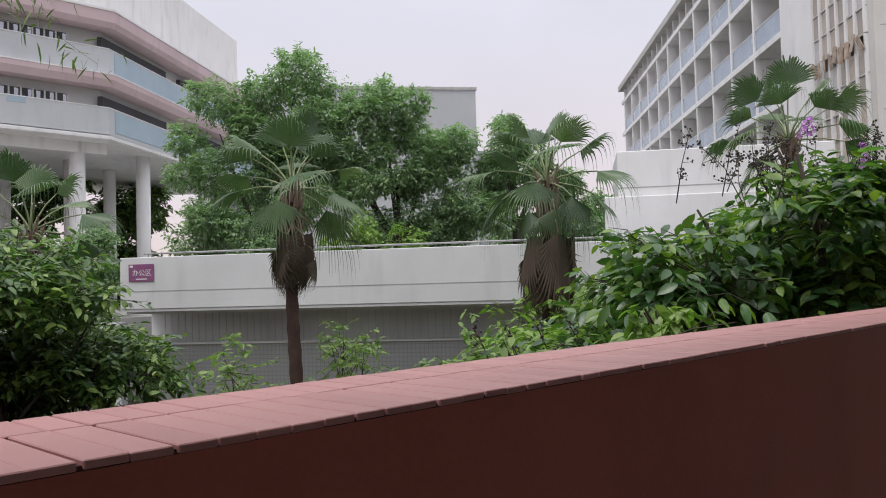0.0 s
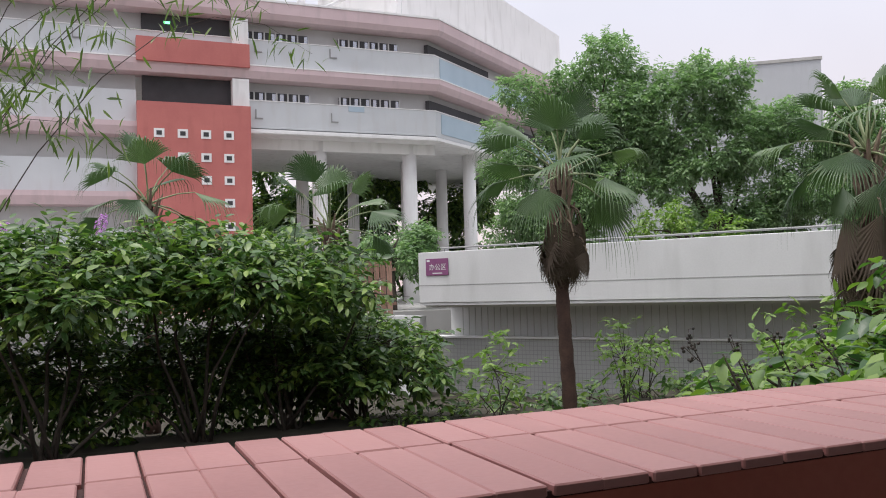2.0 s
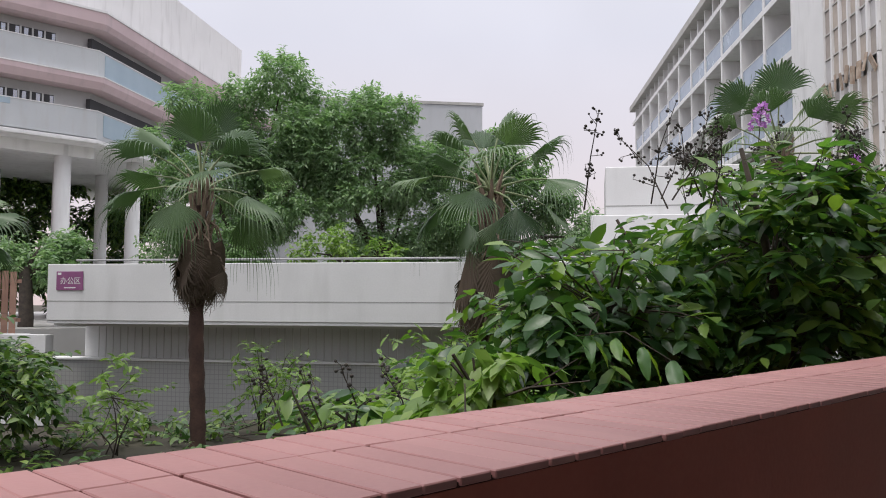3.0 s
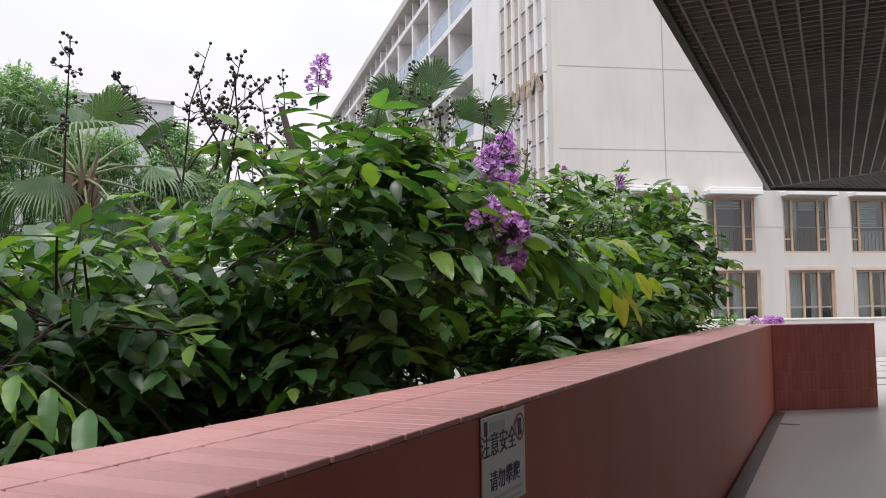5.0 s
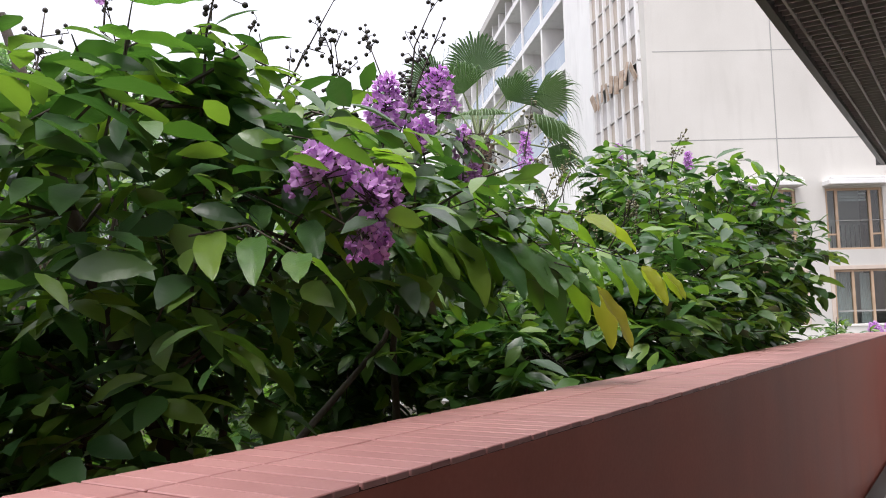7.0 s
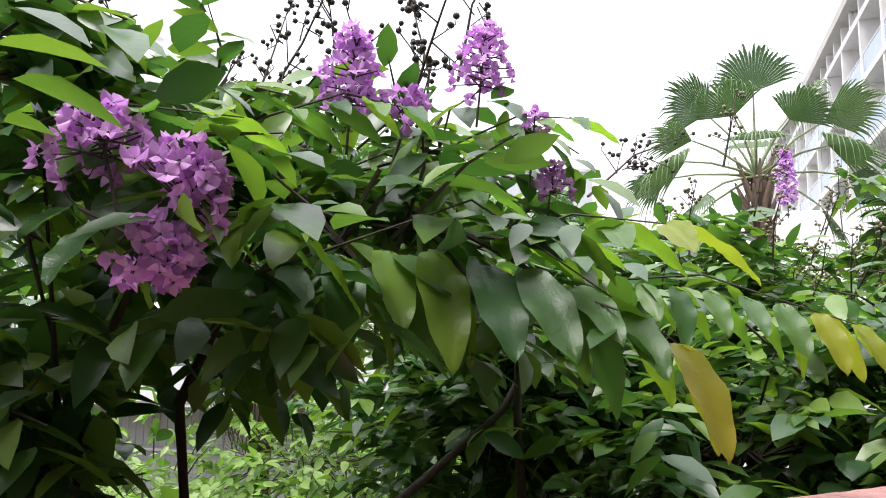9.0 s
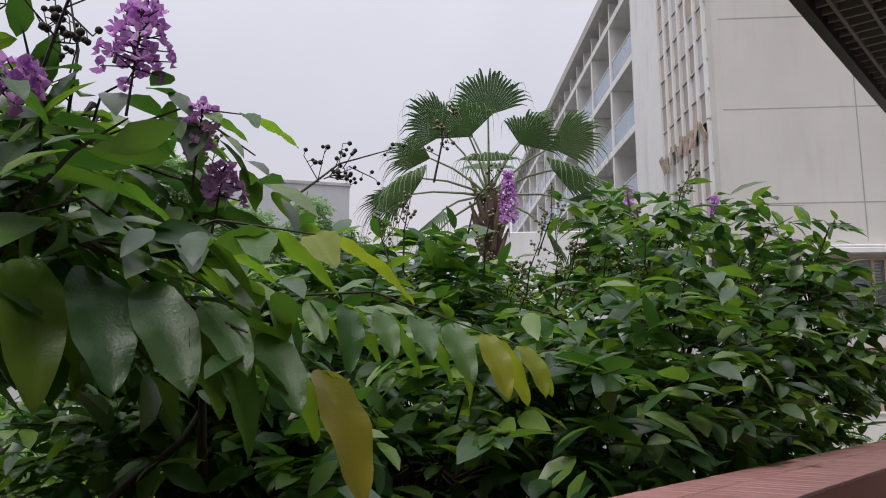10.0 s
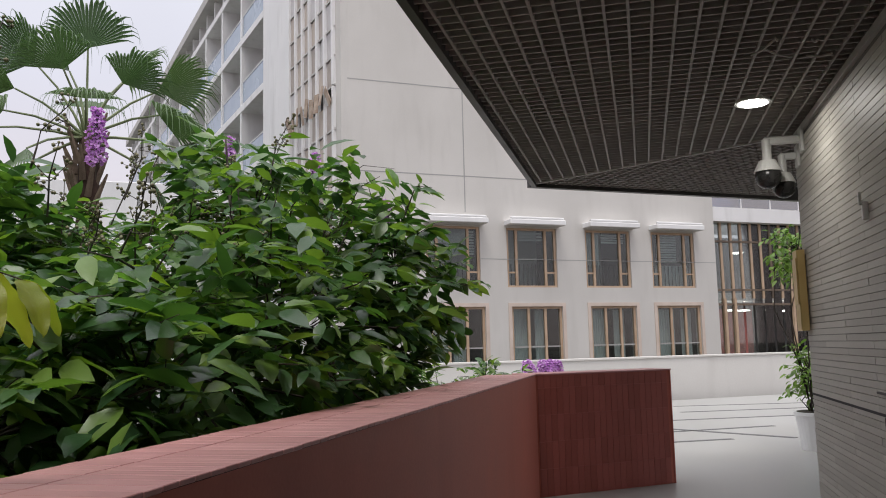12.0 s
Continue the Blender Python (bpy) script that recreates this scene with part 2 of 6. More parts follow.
M_LEAF_OLD = leafy("yellowing_leaf", (0.25, 0.33, 0.03), (0.40, 0.41, 0.05), (0.42, 0.31, 0.06), 0.4, 0.45, "object")
M_LEAF_HEDGE = leafy("hedge_leaf", (0.028, 0.065, 0.022), (0.08, 0.155, 0.042), (0.24, 0.33, 0.07), 0.36, 0.25)
M_LEAF_LIME = leafy("lime_leaf", (0.09, 0.17, 0.03), (0.16, 0.26, 0.05), (0.24, 0.34, 0.08))
# Paler and greyer than the leaves themselves: haze is put into the colour.
M_LEAF_TREE = leafy("tree_leaf_with_haze", (0.13, 0.205, 0.115), (0.205, 0.30, 0.165), (0.28, 0.365, 0.205), 0.55, 0.38)
M_LEAF_BAMBOO = leafy("bamboo_leaf", (0.05, 0.09, 0.02), (0.10, 0.16, 0.04), (0.17, 0.23, 0.06))
M_FAN = leafy("palm_fan_leaf", (0.048, 0.09, 0.042), (0.078, 0.135, 0.058), (0.13, 0.195, 0.088), 0.42, 0.22, "object", (1.3, 1.5, 0.9, 1))
# Darker copy of the fan colour: the hanging skirt's shade is in it.
M_FAN_SHADED = leafy("old_fan_shade_in_colour", (0.02, 0.035, 0.018), (0.035, 0.055, 0.028), (0.06, 0.07, 0.04), 0.7, 0.1, "object")
M_STALK = surface("palm_stalk", (0.16, 0.20, 0.10), (0.26, 0.30, 0.16), 4, 40, 0.6, 0.1)
M_PETAL = leafy("purple_petal", (0.47, 0.20, 0.55), (0.62, 0.33, 0.69), (0.76, 0.50, 0.80), 0.7, 0.35, tint=(1.2, 1.0, 1.2, 1))
M_SEED = surface("dark_seed_pod", (0.02, 0.018, 0.016), (0.06, 0.05, 0.04), 10, 60, 0.7, 0.2)
M_POD = surface("green_brown_seed_pod", (0.10, 0.11, 0.05), (0.24, 0.21, 0.12), 10, 60, 0.6, 0.2)
M_LAMP = glowing("lamp_diffuser", (1.0, 0.97, 0.92), 9.0)
M_LAMPDIM = glowing("indoor_lamp_diffuser", (1.0, 0.95, 0.88), 5.0)

M_SCREEN = [surface("screen_pane_a", (0.42, 0.36, 0.31), (0.56, 0.49, 0.43), 2, 30, 0.6, 0.1, stain=(0.28, 0.20, 0.15)),
            surface("screen_pane_b", (0.46, 0.44, 0.44), (0.58, 0.56, 0.56), 2, 30, 0.5, 0.1, stain=(0.33, 0.27, 0.23)),
            surface("screen_pane_c", (0.33, 0.29, 0.26), (0.46, 0.41, 0.37), 2, 30, 0.6, 0.1, stain=(0.24, 0.17, 0.12))]
M_TORN = surface("rusty_sheet", (0.26, 0.16, 0.10), (0.55, 0.46, 0.38), 3, 30, 0.8, 0.3)
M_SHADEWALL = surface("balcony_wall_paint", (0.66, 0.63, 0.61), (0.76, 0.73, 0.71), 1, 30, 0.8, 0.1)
M_GREYBEAM = surface("grey_roof_beam", (0.40, 0.39, 0.37), (0.50, 0.49, 0.47), 0.6, 30, 0.8, 0.1, stain=(0.30, 0.29, 0.27))
M_STEELGREY = surface("grey_steel", (0.22, 0.22, 0.22), (0.32, 0.32, 0.32), 2, 40, 0.5, 0.05)
M_FARGREY = surface("far_grey_render", (0.44, 0.45, 0.47), (0.50, 0.51, 0.53), 0.2, 10, 0.9, 0.05, stain=(0.40, 0.41, 0.42))
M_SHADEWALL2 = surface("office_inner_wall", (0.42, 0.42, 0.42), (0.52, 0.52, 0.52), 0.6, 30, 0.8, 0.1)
M_EXIT = glowing("exit_green", (0.1, 1.0, 0.3), 2.0)
M_DEADSTALK = surface("dry_leaf_base", (0.13, 0.09, 0.065), (0.27, 0.20, 0.15), 6, 60, 0.9, 0.4)
M_TILEWALLJ = surface("beige_strip_tile_joined", (0.44, 0.42, 0.38), (0.56, 0.54, 0.49), 1.2, 60, 0.5, 0.1, per="island")


# ---- mesh helpers ----
def bm_mesh(bm, name):
    me = bpy.data.meshes.new(name)
    bm.to_mesh(me)
    bm.free()
    return me


def raw_mesh(name, verts, faces):
    me = bpy.data.meshes.new(name)
    me.from_pydata(verts, [], faces)
    me.update()
    return me


def part(name, shape, material, parent=None, label="", m=None, smooth=False):
    """Links a bmesh or a mesh as ONE mesh object under a thing."""
    me = shape if isinstance(shape, bpy.types.Mesh) else bm_mesh(shape, name)
    if material and not me.materials:
        me.materials.append(material)
    if smooth:
        me.polygons.foreach_set("use_smooth", [True] * len(me.polygons))
    ob = new(name, me)
    if parent:
        ob.parent = parent
    if m is not None:
        ob.matrix_basis = m
    return tagged(ob, label)


def thing(name, m, label, category, group="", kind=""):
    ob = new(name)
    ob.matrix_basis = m
    return tagged(ob, label, category, group, kind)


def box(lo, hi, bevel=0.0, bm=None):
    bm = bm or bmesh.new()
    c = [(a + b) / 2 for a, b in zip(lo, hi)]
    s = [abs(b - a) for a, b in zip(lo, hi)]
    made = bmesh.ops.create_cube(bm, size=1, matrix=Matrix.Translation(c) @ Matrix.Diagonal((*s, 1)))
    if bevel:
        ed = {e for v in made["verts"] for e in v.link_edges}
        bmesh.ops.bevel(bm, geom=list(ed), offset=bevel, segments=1, affect="EDGES")
    return bm


def cyl(r1, r2, z0, z1, seg=20, bm=None, m=None):
    bm = bm or bmesh.new()
    mm = Matrix.Translation((0, 0, (z0 + z1) / 2))
    bmesh.ops.create_cone(bm, cap_ends=True, segments=seg, radius1=r1, radius2=r2, depth=z1 - z0, matrix=(m or Matrix()) @ mm)
    return bm


def tube(points, radii, seg=7):
    """A tapered tube along points, as verts and faces."""
    vs, fs = [], []
    pts = [Vector(p) for p in points]
    for i, p in enumerate(pts):
        d = (pts[min(i + 1, len(pts) - 1)] - pts[max(i - 1, 0)]).normalized()
        a = d.cross(Vector((0.31, 0.17, 0.94) if abs(d.z) < 0.9 else (1, 0, 0))).normalized()
        b = d.cross(a)
        for k in range(seg):
            t = 2 * math.pi * k / seg
            vs.append(p + (a * math.cos(t) + b * math.sin(t)) * radii[i])
    for i in range(len(pts) - 1):
        for k in range(seg):
            fs.append((i * seg + k, i * seg + (k + 1) % seg, (i + 1) * seg + (k + 1) % seg, (i + 1) * seg + k))
    fs.append(tuple(range(seg))[::-1])
    fs.append(tuple((len(pts) - 1) * seg + k for k in range(seg)))
    return vs, fs


def joined(name, pieces):
    vs, fs = [], []
    for v, f in pieces:
        o = len(vs)
        vs += [tuple(q) for q in v]
        fs += [tuple(i + o for i in q) for q in f]
    return raw_mesh(name, vs, fs)


def pierced(length, z0, z1, thick, holes):
    """A wall along x from 0, front at y = 0, with rectangular openings (x0, x1, za, zb) through it."""
    xs = sorted({0.0, length, *[h[0] for h in holes], *[h[1] for h in holes]})
    zs = sorted({z0, z1, *[h[2] for h in holes], *[h[3] for h in holes]})
    solid = {}
    for i in range(len(xs) - 1):
        for k in range(len(zs) - 1):
            cx, cz = (xs[i] + xs[i + 1]) / 2, (zs[k] + zs[k + 1]) / 2
            solid[i, k] = not any(h[0] < cx < h[1] and h[2] < cz < h[3] for h in holes)
    vs, fs = [], []

    def quad(*q):
        fs.append(tuple(range(len(vs), len(vs) + 4)))
        vs.extend(q)

    for (i, k), s in solid.items():
        if not s:
            continue
        a, b, c, d = xs[i], xs[i + 1], zs[k], zs[k + 1]
        quad((a, 0, c), (b, 0, c), (b, 0, d), (a, 0, d))
        quad((b, thick, c), (a, thick, c), (a, thick, d), (b, thick, d))
        if not solid.get((i - 1, k)):
            quad((a, thick, c), (a, 0, c), (a, 0, d), (a, thick, d))
        if not solid.get((i + 1, k)):
            quad((b, 0, c), (b, thick, c), (b, thick, d), (b, 0, d))
        if not solid.get((i, k - 1)):
            quad((a, thick, c), (b, thick, c), (b, 0, c), (a, 0, c))
        if not solid.get((i, k + 1)):
            quad((a, 0, d), (b, 0, d), (b, thick, d), (a, thick, d))
    return raw_mesh("wall", vs, fs)


def sweep(path, profile):
    """A closed profile of (outward, z) swept along a plan polyline, mitred at its corners; outward is to the right of the path."""
    pts = [Vector((x, y)) for x, y in path]
    vs, fs = [], []
    for i, p in enumerate(pts):
        ns = []
        for a, b in ((i - 1, i), (i, i + 1)):
            if 0 <= a and b < len(pts):
                d = (pts[b] - pts[a]).normalized()
                ns.append(Vector((d.y, -d.x)))
        n = sum(ns, Vector((0, 0))).normalized()
        n = n / max(0.3, n.dot(ns[0]))
        vs += [(p.x + n.x * o, p.y + n.y * o, z) for o, z in profile]
    k = len(profile)
    for i in range(len(pts) - 1):
        for j in range(k):
            fs.append((i * k + j, i * k + (j + 1) % k, (i + 1) * k + (j + 1) % k, (i + 1) * k + j))
    fs.append(tuple(range(k))[::-1])
    fs.append(tuple((len(pts) - 1) * k + j for j in range(k)))
    me = raw_mesh("sweep", vs, fs)
    bm = bmesh.new()
    bm.from_mesh(me)
    bmesh.ops.recalc_face_normals(bm, faces=bm.faces)
    bm.to_mesh(me)
    bm.free()
    return me


def rect(o0, o1, z0, z1):
    return [(o0, z0), (o1, z0), (o1, z1), (o0, z1)]


def text_mesh(words, size):
    cu = bpy.data.curves.new("words", "FONT")
    cu.body, cu.size, cu.extrude, cu.align_x, cu.align_y = words, size, 0.0006, "CENTER", "CENTER"
    ob = bpy.data.objects.new("words", cu)
    scene.collection.objects.link(ob)
    dg = bpy.context.evaluated_depsgraph_get()
    me = bpy.data.meshes.new_from_object(ob.evaluated_get(dg))
    bpy.data.objects.remove(ob)
    me.materials.clear()
    return me


def leaf_mesh(name, pos, along, up, length, width, fold=0.12, droop=0.25, fine=False):
    """Many oval leaves with a folded midrib and a drooping tip. pos, along, up: (n, 3); length, width: (n,)."""
    n = len(pos)
    along = along / np.linalg.norm(along, axis=1, keepdims=True)
    side = np.cross(along, up)
    side /= np.linalg.norm(side, axis=1, keepdims=True) + 1e-9
    nrm = np.cross(side, along)
    L, Wd = length[:, None], width[:, None]

    def at(t, s):
        return pos + along * L * t + side * Wd * s + nrm * (Wd * fold * abs(s) * 2 - L * droop * t * t)

    if fine:
        rows = ((0.16, 0.3), (0.42, 0.5), (0.74, 0.36))
        v = np.stack([at(0, 0)] + [at(t, s * w) for t, w in rows for s in (-1, 0, 1)] + [at(1, 0)], 1)
        base = np.array([(0, 2, 1, -1), (0, 3, 2, -1), (1, 2, 5, 4), (2, 3, 6, 5), (4, 5, 8, 7), (5, 6, 9, 8), (7, 8, 10, -1), (8, 9, 10, -1)])
    else:
        v = np.stack([at(0, 0), at(0.28, -0.43), at(0.28, 0), at(0.28, 0.43), at(0.66, -0.4), at(0.66, 0), at(0.66, 0.4), at(1, 0)], 1)
        base = np.array([(0, 2, 1, -1), (0, 3, 2, -1), (1, 2, 5, 4), (2, 3, 6, 5), (4, 5, 7, -1), (5, 6, 7, -1)])
    nv = v.shape[1]
    me = bpy.data.meshes.new(name)
    me.vertices.add(n * nv)
    me.vertices.foreach_set("co", v.reshape(-1).astype(np.float32))
    loops = np.concatenate([r[r >= 0] for r in base])
    sizes = np.array([(r >= 0).sum() for r in base])
    allv = (np.arange(n)[:, None] * nv + loops[None]).reshape(-1)
    alls = np.tile(sizes, n)
    me.loops.add(len(allv))
    me.loops.foreach_set("vertex_index", allv.astype(np.int32))
    me.polygons.add(len(alls))
    me.polygons.foreach_set("loop_start", np.concatenate([[0], np.cumsum(alls)[:-1]]).astype(np.int32))
    me.update(calc_edges=True)
    me.validate()
    me.polygons.foreach_set("use_smooth", [True] * len(me.polygons))
    return me


def unit(v):
    return v / (np.linalg.norm(v, axis=-1, keepdims=True) + 1e-9)


def sprays(rng, tips, dirs, leaves, span, size, hang=0.5, spread=0.9, keep=None):
    """Leafy twigs: at each tip a twig of paired leaves. Gives leaf pos, along, up, length, width, and twig ends."""
    n = len(tips)
    P, A, U, L, Wd = [], [], [], [], []
    dirs = unit(dirs)
    sidev = unit(np.cross(dirs, np.array([0, 0, 1.0])) + rng.normal(0, 0.15, (n, 3)))
    for k in range(leaves):
        t = (k // 2 + 0.5) / (leaves / 2)
        sgn = 1 if k % 2 else -1
        p = tips + dirs * (t - 0.5)[..., None] * span if isinstance(t, np.ndarray) else tips + dirs * (t - 0.5) * span
        p = p - np.array([0, 0, 1.0]) * (t * t * hang * span * 0.5)
        a = dirs * 0.55 + sidev * sgn * spread + rng.normal(0, 0.25, (n, 3)) + np.array([0, 0, -hang * 0.6])
        u = np.array([0, 0, 1.0]) + rng.normal(0, 0.35, (n, 3))
        s = size * rng.uniform(0.65, 1.25, n)
        P.append(p + rng.normal(0, 0.012, (n, 3)))
        A.append(a)
        U.append(u)
        L.append(s)
        Wd.append(s * rng.uniform(0.38, 0.52, n))
    P, A, U, L, Wd = np.concatenate(P), np.concatenate(A), np.concatenate(U), np.concatenate(L), np.concatenate(Wd)
    if keep is not None:
        ok = keep(P, A, L)
        P, A, U, L, Wd = P[ok], A[ok], U[ok], L[ok], Wd[ok]
    return P, A, U, L, Wd


def blob_points(rng, blobs, count, shell=0.55):
    """Points in ellipsoids, mostly towards their skins, and the way out of them."""
    w = np.array([b[3] * b[4] + b[4] * b[5] + b[3] * b[5] for b in blobs])
    pick = rng.choice(len(blobs), count, p=w / w.sum())
    B = np.array(blobs)[pick]
    d = unit(rng.normal(0, 1, (count, 3)))
    r = shell + (1 - shell) * rng.random(count) ** 0.7
    lump = 1 + 0.26 * np.sin(d[:, 0] * 7 + pick) * np.cos(d[:, 1] * 6 - pick) + 0.16 * np.sin(d[:, 2] * 9 + pick * 2)
    return B[:, :3] + d * B[:, 3:] * (r * lump)[:, None], d


# ---- ground and walkway ----
def ground_height(x, y):
    t = min(1, max(0, (-x - 10.5) / 5))
    return -0.62 - 0.6 * t * t * (3 - 2 * t)


gx = [-400, -150, -80, -50, -35, -26, -20, -17, -15, -13.5, -12, -10.5, -8, -6, -4, -2, -0.2, 6, 20, 80, 400]
gy = [-400, -120, -50, -25, -15, -10, -6, -3, 0, 3, 6, 9, 12, 16, 22, 30, 45, 80, 150, 400]
gv = [(x, y, ground_height(x, y) + 0.05 * noise.noise((x * 0.7, y * 0.7, 0))) for x in gx for y in gy]
gf = [(i * len(gy) + j, (i + 1) * len(gy) + j, (i + 1) * len(gy) + j + 1, i * len(gy) + j + 1) for i in range(len(gx) - 1) for j in range(len(gy) - 1)]
tagged(part("ground", raw_mesh("ground", gv, gf), M_SOIL), "dark garden soil under the shrubs", "ground", kind="structure")

UA = radians(34.7)
U2 = Vector((math.cos(UA), math.sin(UA)))


def plan_slab(pts, z0, z1):
    n = len(pts)
    vs = [(x, y, z0) for x, y in pts] + [(x, y, z1) for x, y in pts]
    fs = [tuple(range(n))[::-1], tuple(range(n, 2 * n))] + [(i, (i + 1) % n, n + (i + 1) % n, n + i) for i in range(n)]
    return raw_mesh("slab", vs, fs)


walk_floor = tagged(part("floor", plan_slab([(0.02, -10), (9, -10), (9, 28), (6, 26.35), (-5.9, 18.1), (0.02, 10.8)], -1.3, 0.0), M_FLOOR),
                    "pale polished terrazzo walkway floor with dark strips", "floor", kind="structure")
for a, b, w in (((1.30, 18.15), (3.9, 19.25), 0.10), ((1.25, 16.75), (2.95, 15.5), 0.12), ((1.6, 19.9), (4.2, 20.9), 0.10), ((1.2, 14.9), (2.1, 15.35), 0.10),
                ((1.0, 16.1), (2.9, 17.2), 0.10), ((1.5, 21.4), (4.6, 22.3), 0.08)):
    d = Vector((b[0] - a[0], b[1] - a[1]))
    part("strip", box((0, -w / 2, -0.004), (d.length, w / 2, 0.004)), M_STRIP, walk_floor, m=pose(a[0], a[1], 0, 0, 0, math.degrees(math.atan2(d.y, d.x))))
part("drain", box((0.02, 9.4, 0.0), (0.34, 9.46, 0.006)), M_STRIP, walk_floor, "narrow dark drain slot")
part("gutter", box((0.016, -10, -0.004), (0.13, 10.55, 0.005)), M_STRIP, walk_floor, "dark strip along the foot of the wall")

# ---- red parapet ----
PY = 10.65
RD = Vector((0.8, 0.6))
parapet = thing("parapet_wall", Matrix(), "low dark red tiled parapet wall with a pink tiled top", "wall", kind="structure")
part("core", box((-0.43, -10, -0.9), (-0.004, PY - 0.01, 1.085)), M_REDWALL, parapet)
part("cap_bed", box((-0.446, -10, 1.06), (-0.006, PY + 0.15, 1.0925)), M_GROUT, parapet, "dark mortar bed under the top tiles")
RL = 1.505
RA = math.degrees(math.atan2(RD.y, RD.x))
ret = pose(0, PY, 0, 0, 0, RA)
part("return_core", box((-0.1, 0.002, 0), (RL - 0.008, 0.30, 1.085)), M_REDWALL, parapet, m=ret)
part("return_end", box((RL - 0.0075, -0.004, 0.0), (RL + 0.006, 0.304, 1.085)), M_REDWALL, parapet, m=ret)
part("return_cap", box((-0.06, -0.012, 1.086), (RL + 0.012, 0.36, 1.1), 0.003), M_CAPJ, parapet, m=ret)


def notice():
    b = thing("notice_board", pose(-0.0015, 1.115, 0.968, 90, 0, 90), "white warning notice with blue writing and a red ban ring", "sign")
    part("board", box((-0.148, -0.115, 0), (0.148, 0.115, 0.004), 0.001), M_SIGN, b)
    part("header_mark", box((-0.135, 0.072, 0.0042), (-0.115, 0.105, 0.0052)), M_INK, b)
    part("header_line", box((-0.1, 0.078, 0.0042), (0.0, 0.098, 0.0052)), M_CURTAIN, b)
    part("title", text_mesh("注意安全", 0.06), M_INK, b, "dark blue writing", pose(-0.04, 0.042, 0.005))
    part("body_line", text_mesh("请勿攀爬", 0.052), M_INK, b, "dark blue writing", pose(0.0, -0.045, 0.005))
    for k in range(2):
        part("small_line", box((-0.12, -0.088 - k * 0.018, 0.0042), (0.11, -0.08 - k * 0.018, 0.0052)), M_CURTAIN, b)
    bm = bmesh.new()
    n = 28
    vs = [bm.verts.new((r * math.cos(2 * math.pi * k / n), r * math.sin(2 * math.pi * k / n), 0.0055)) for r in (0.036, 0.029) for k in range(n)]
    for k in range(n):
        bm.faces.new((vs[k], vs[(k + 1) % n], vs[n + (k + 1) % n], vs[n + k]))
    ring = part("ban_ring", bm, M_REDINK, b, "red ban ring", pose(0.106, 0.066, 0))
    part("ban_bar", box((-0.03, -0.003, 0.0056), (0.03, 0.003, 0.006)), M_REDINK, ring, m=pose(0, 0, 0, 0, 0, -45))
    part("symbol", box((-0.012, -0.022, 0.005), (0.012, 0.022, 0.0054)), M_INK, ring)


notice()

# ---- canopy over the walkway ----
CZ = 2.9
WX = 2.16
canopy = thing("ceiling", Matrix(), "dark open-cell metal grid ceiling under a canopy", "ceiling", kind="structure")
E1 = (0.0, 10.86)
E2 = (4.4, 10.86 + 4.4 * U2.y / U2.x)
part("canopy_slab", plan_slab([(0.022, -10), (9, -10), (9, E2[1] + 3.2), E2, (0.022, E1[1])], CZ + 0.14, CZ + 0.85), M_PLENUM, canopy)
tri = [E1, (WX, 9.63), (WX + 0.3, 9.6), (WX + 0.3, E1[1] + (WX + 0.3) * U2.y / U2.x)]


def strips(lines, width, height, z):
    """Hanging grid bars along plan lines."""
    vs, fs = [], []
    for a, b in lines:
        a, b = Vector(a), Vector(b)
        d = (b - a).normalized()
        n = Vector((-d.y, d.x)) * width / 2
        o = len(vs)
        for q in (a - n, b - n, b + n, a + n):
            vs += [(q.x, q.y, z), (q.x, q.y, z + height)]
        fs += [(o, o + 2, o + 4, o + 6)[::-1], (o + 1, o + 3, o + 5, o + 7), (o, o + 1, o + 3, o + 2), (o + 4, o + 5, o + 7, o + 6), (o, o + 6, o + 7, o + 1), (o + 2, o + 3, o + 5, o + 4)]
    return raw_mesh("grid", vs, fs)


def ytop(x):
    return E1[1] + (9.63 - E1[1]) * min(1, x / WX)


long_bars = [((x, -10), (x, ytop(x))) for x in np.arange(0.1, WX + 0.02, 0.11)]
cross_bars = []
for y in np.arange(-10, 10.8, 0.088):
    x1 = WX if y < 9.63 else WX * (E1[1] - y) / (E1[1] - 9.63)
    if x1 > 0.1:
        cross_bars.append(((0.03, y), (x1, y)))
part("grid_bars", strips(long_bars, 0.014, 0.085, CZ), M_SOFFIT, canopy, "dark grey metal grid bars")
part("grid_cross_bars", strips(cross_bars, 0.012, 0.075, CZ + 0.004), M_SOFFIT, canopy)
# turned grid in the corner piece
t_bars = []
d1 = Vector((U2.x, U2.y))
for ang, step in ((34.7, 0.09), (124.7, 0.09)):
    d = Vector((math.cos(radians(ang)), math.sin(radians(ang))))
    nn = Vector((-d.y, d.x))
    poly = [Vector(q) for q in tri]
    ks = [q.dot(nn) for q in poly]
    k = min(ks) + step / 2
    while k < max(ks):
        hits = []
        for i in range(len(poly)):
            a, b = poly[i], poly[(i + 1) % len(poly)]
            ka, kb = a.dot(nn) - k, b.dot(nn) - k
            if ka * kb < 0:
                hits.append(a.lerp(b, ka / (ka - kb)))
        if len(hits) == 2 and (hits[0] - hits[1]).length > 0.05:
            t_bars.append((hits[0], hits[1]))
        k += step
part("turned_grid_bars", strips(t_bars, 0.012, 0.08, CZ + 0.004), M_SOFFIT, canopy)
part("grid_trim", strips([(E1, (WX, 9.63))], 0.02, 0.09, CZ - 0.006), M_TRIM, canopy, "pale trim between the grid fields")
part("edge_trim", box((0.0, -10, CZ - 0.03), (0.045, E1[1], CZ + 0.13)), M_EDGE, canopy, "dark metal edge trim")
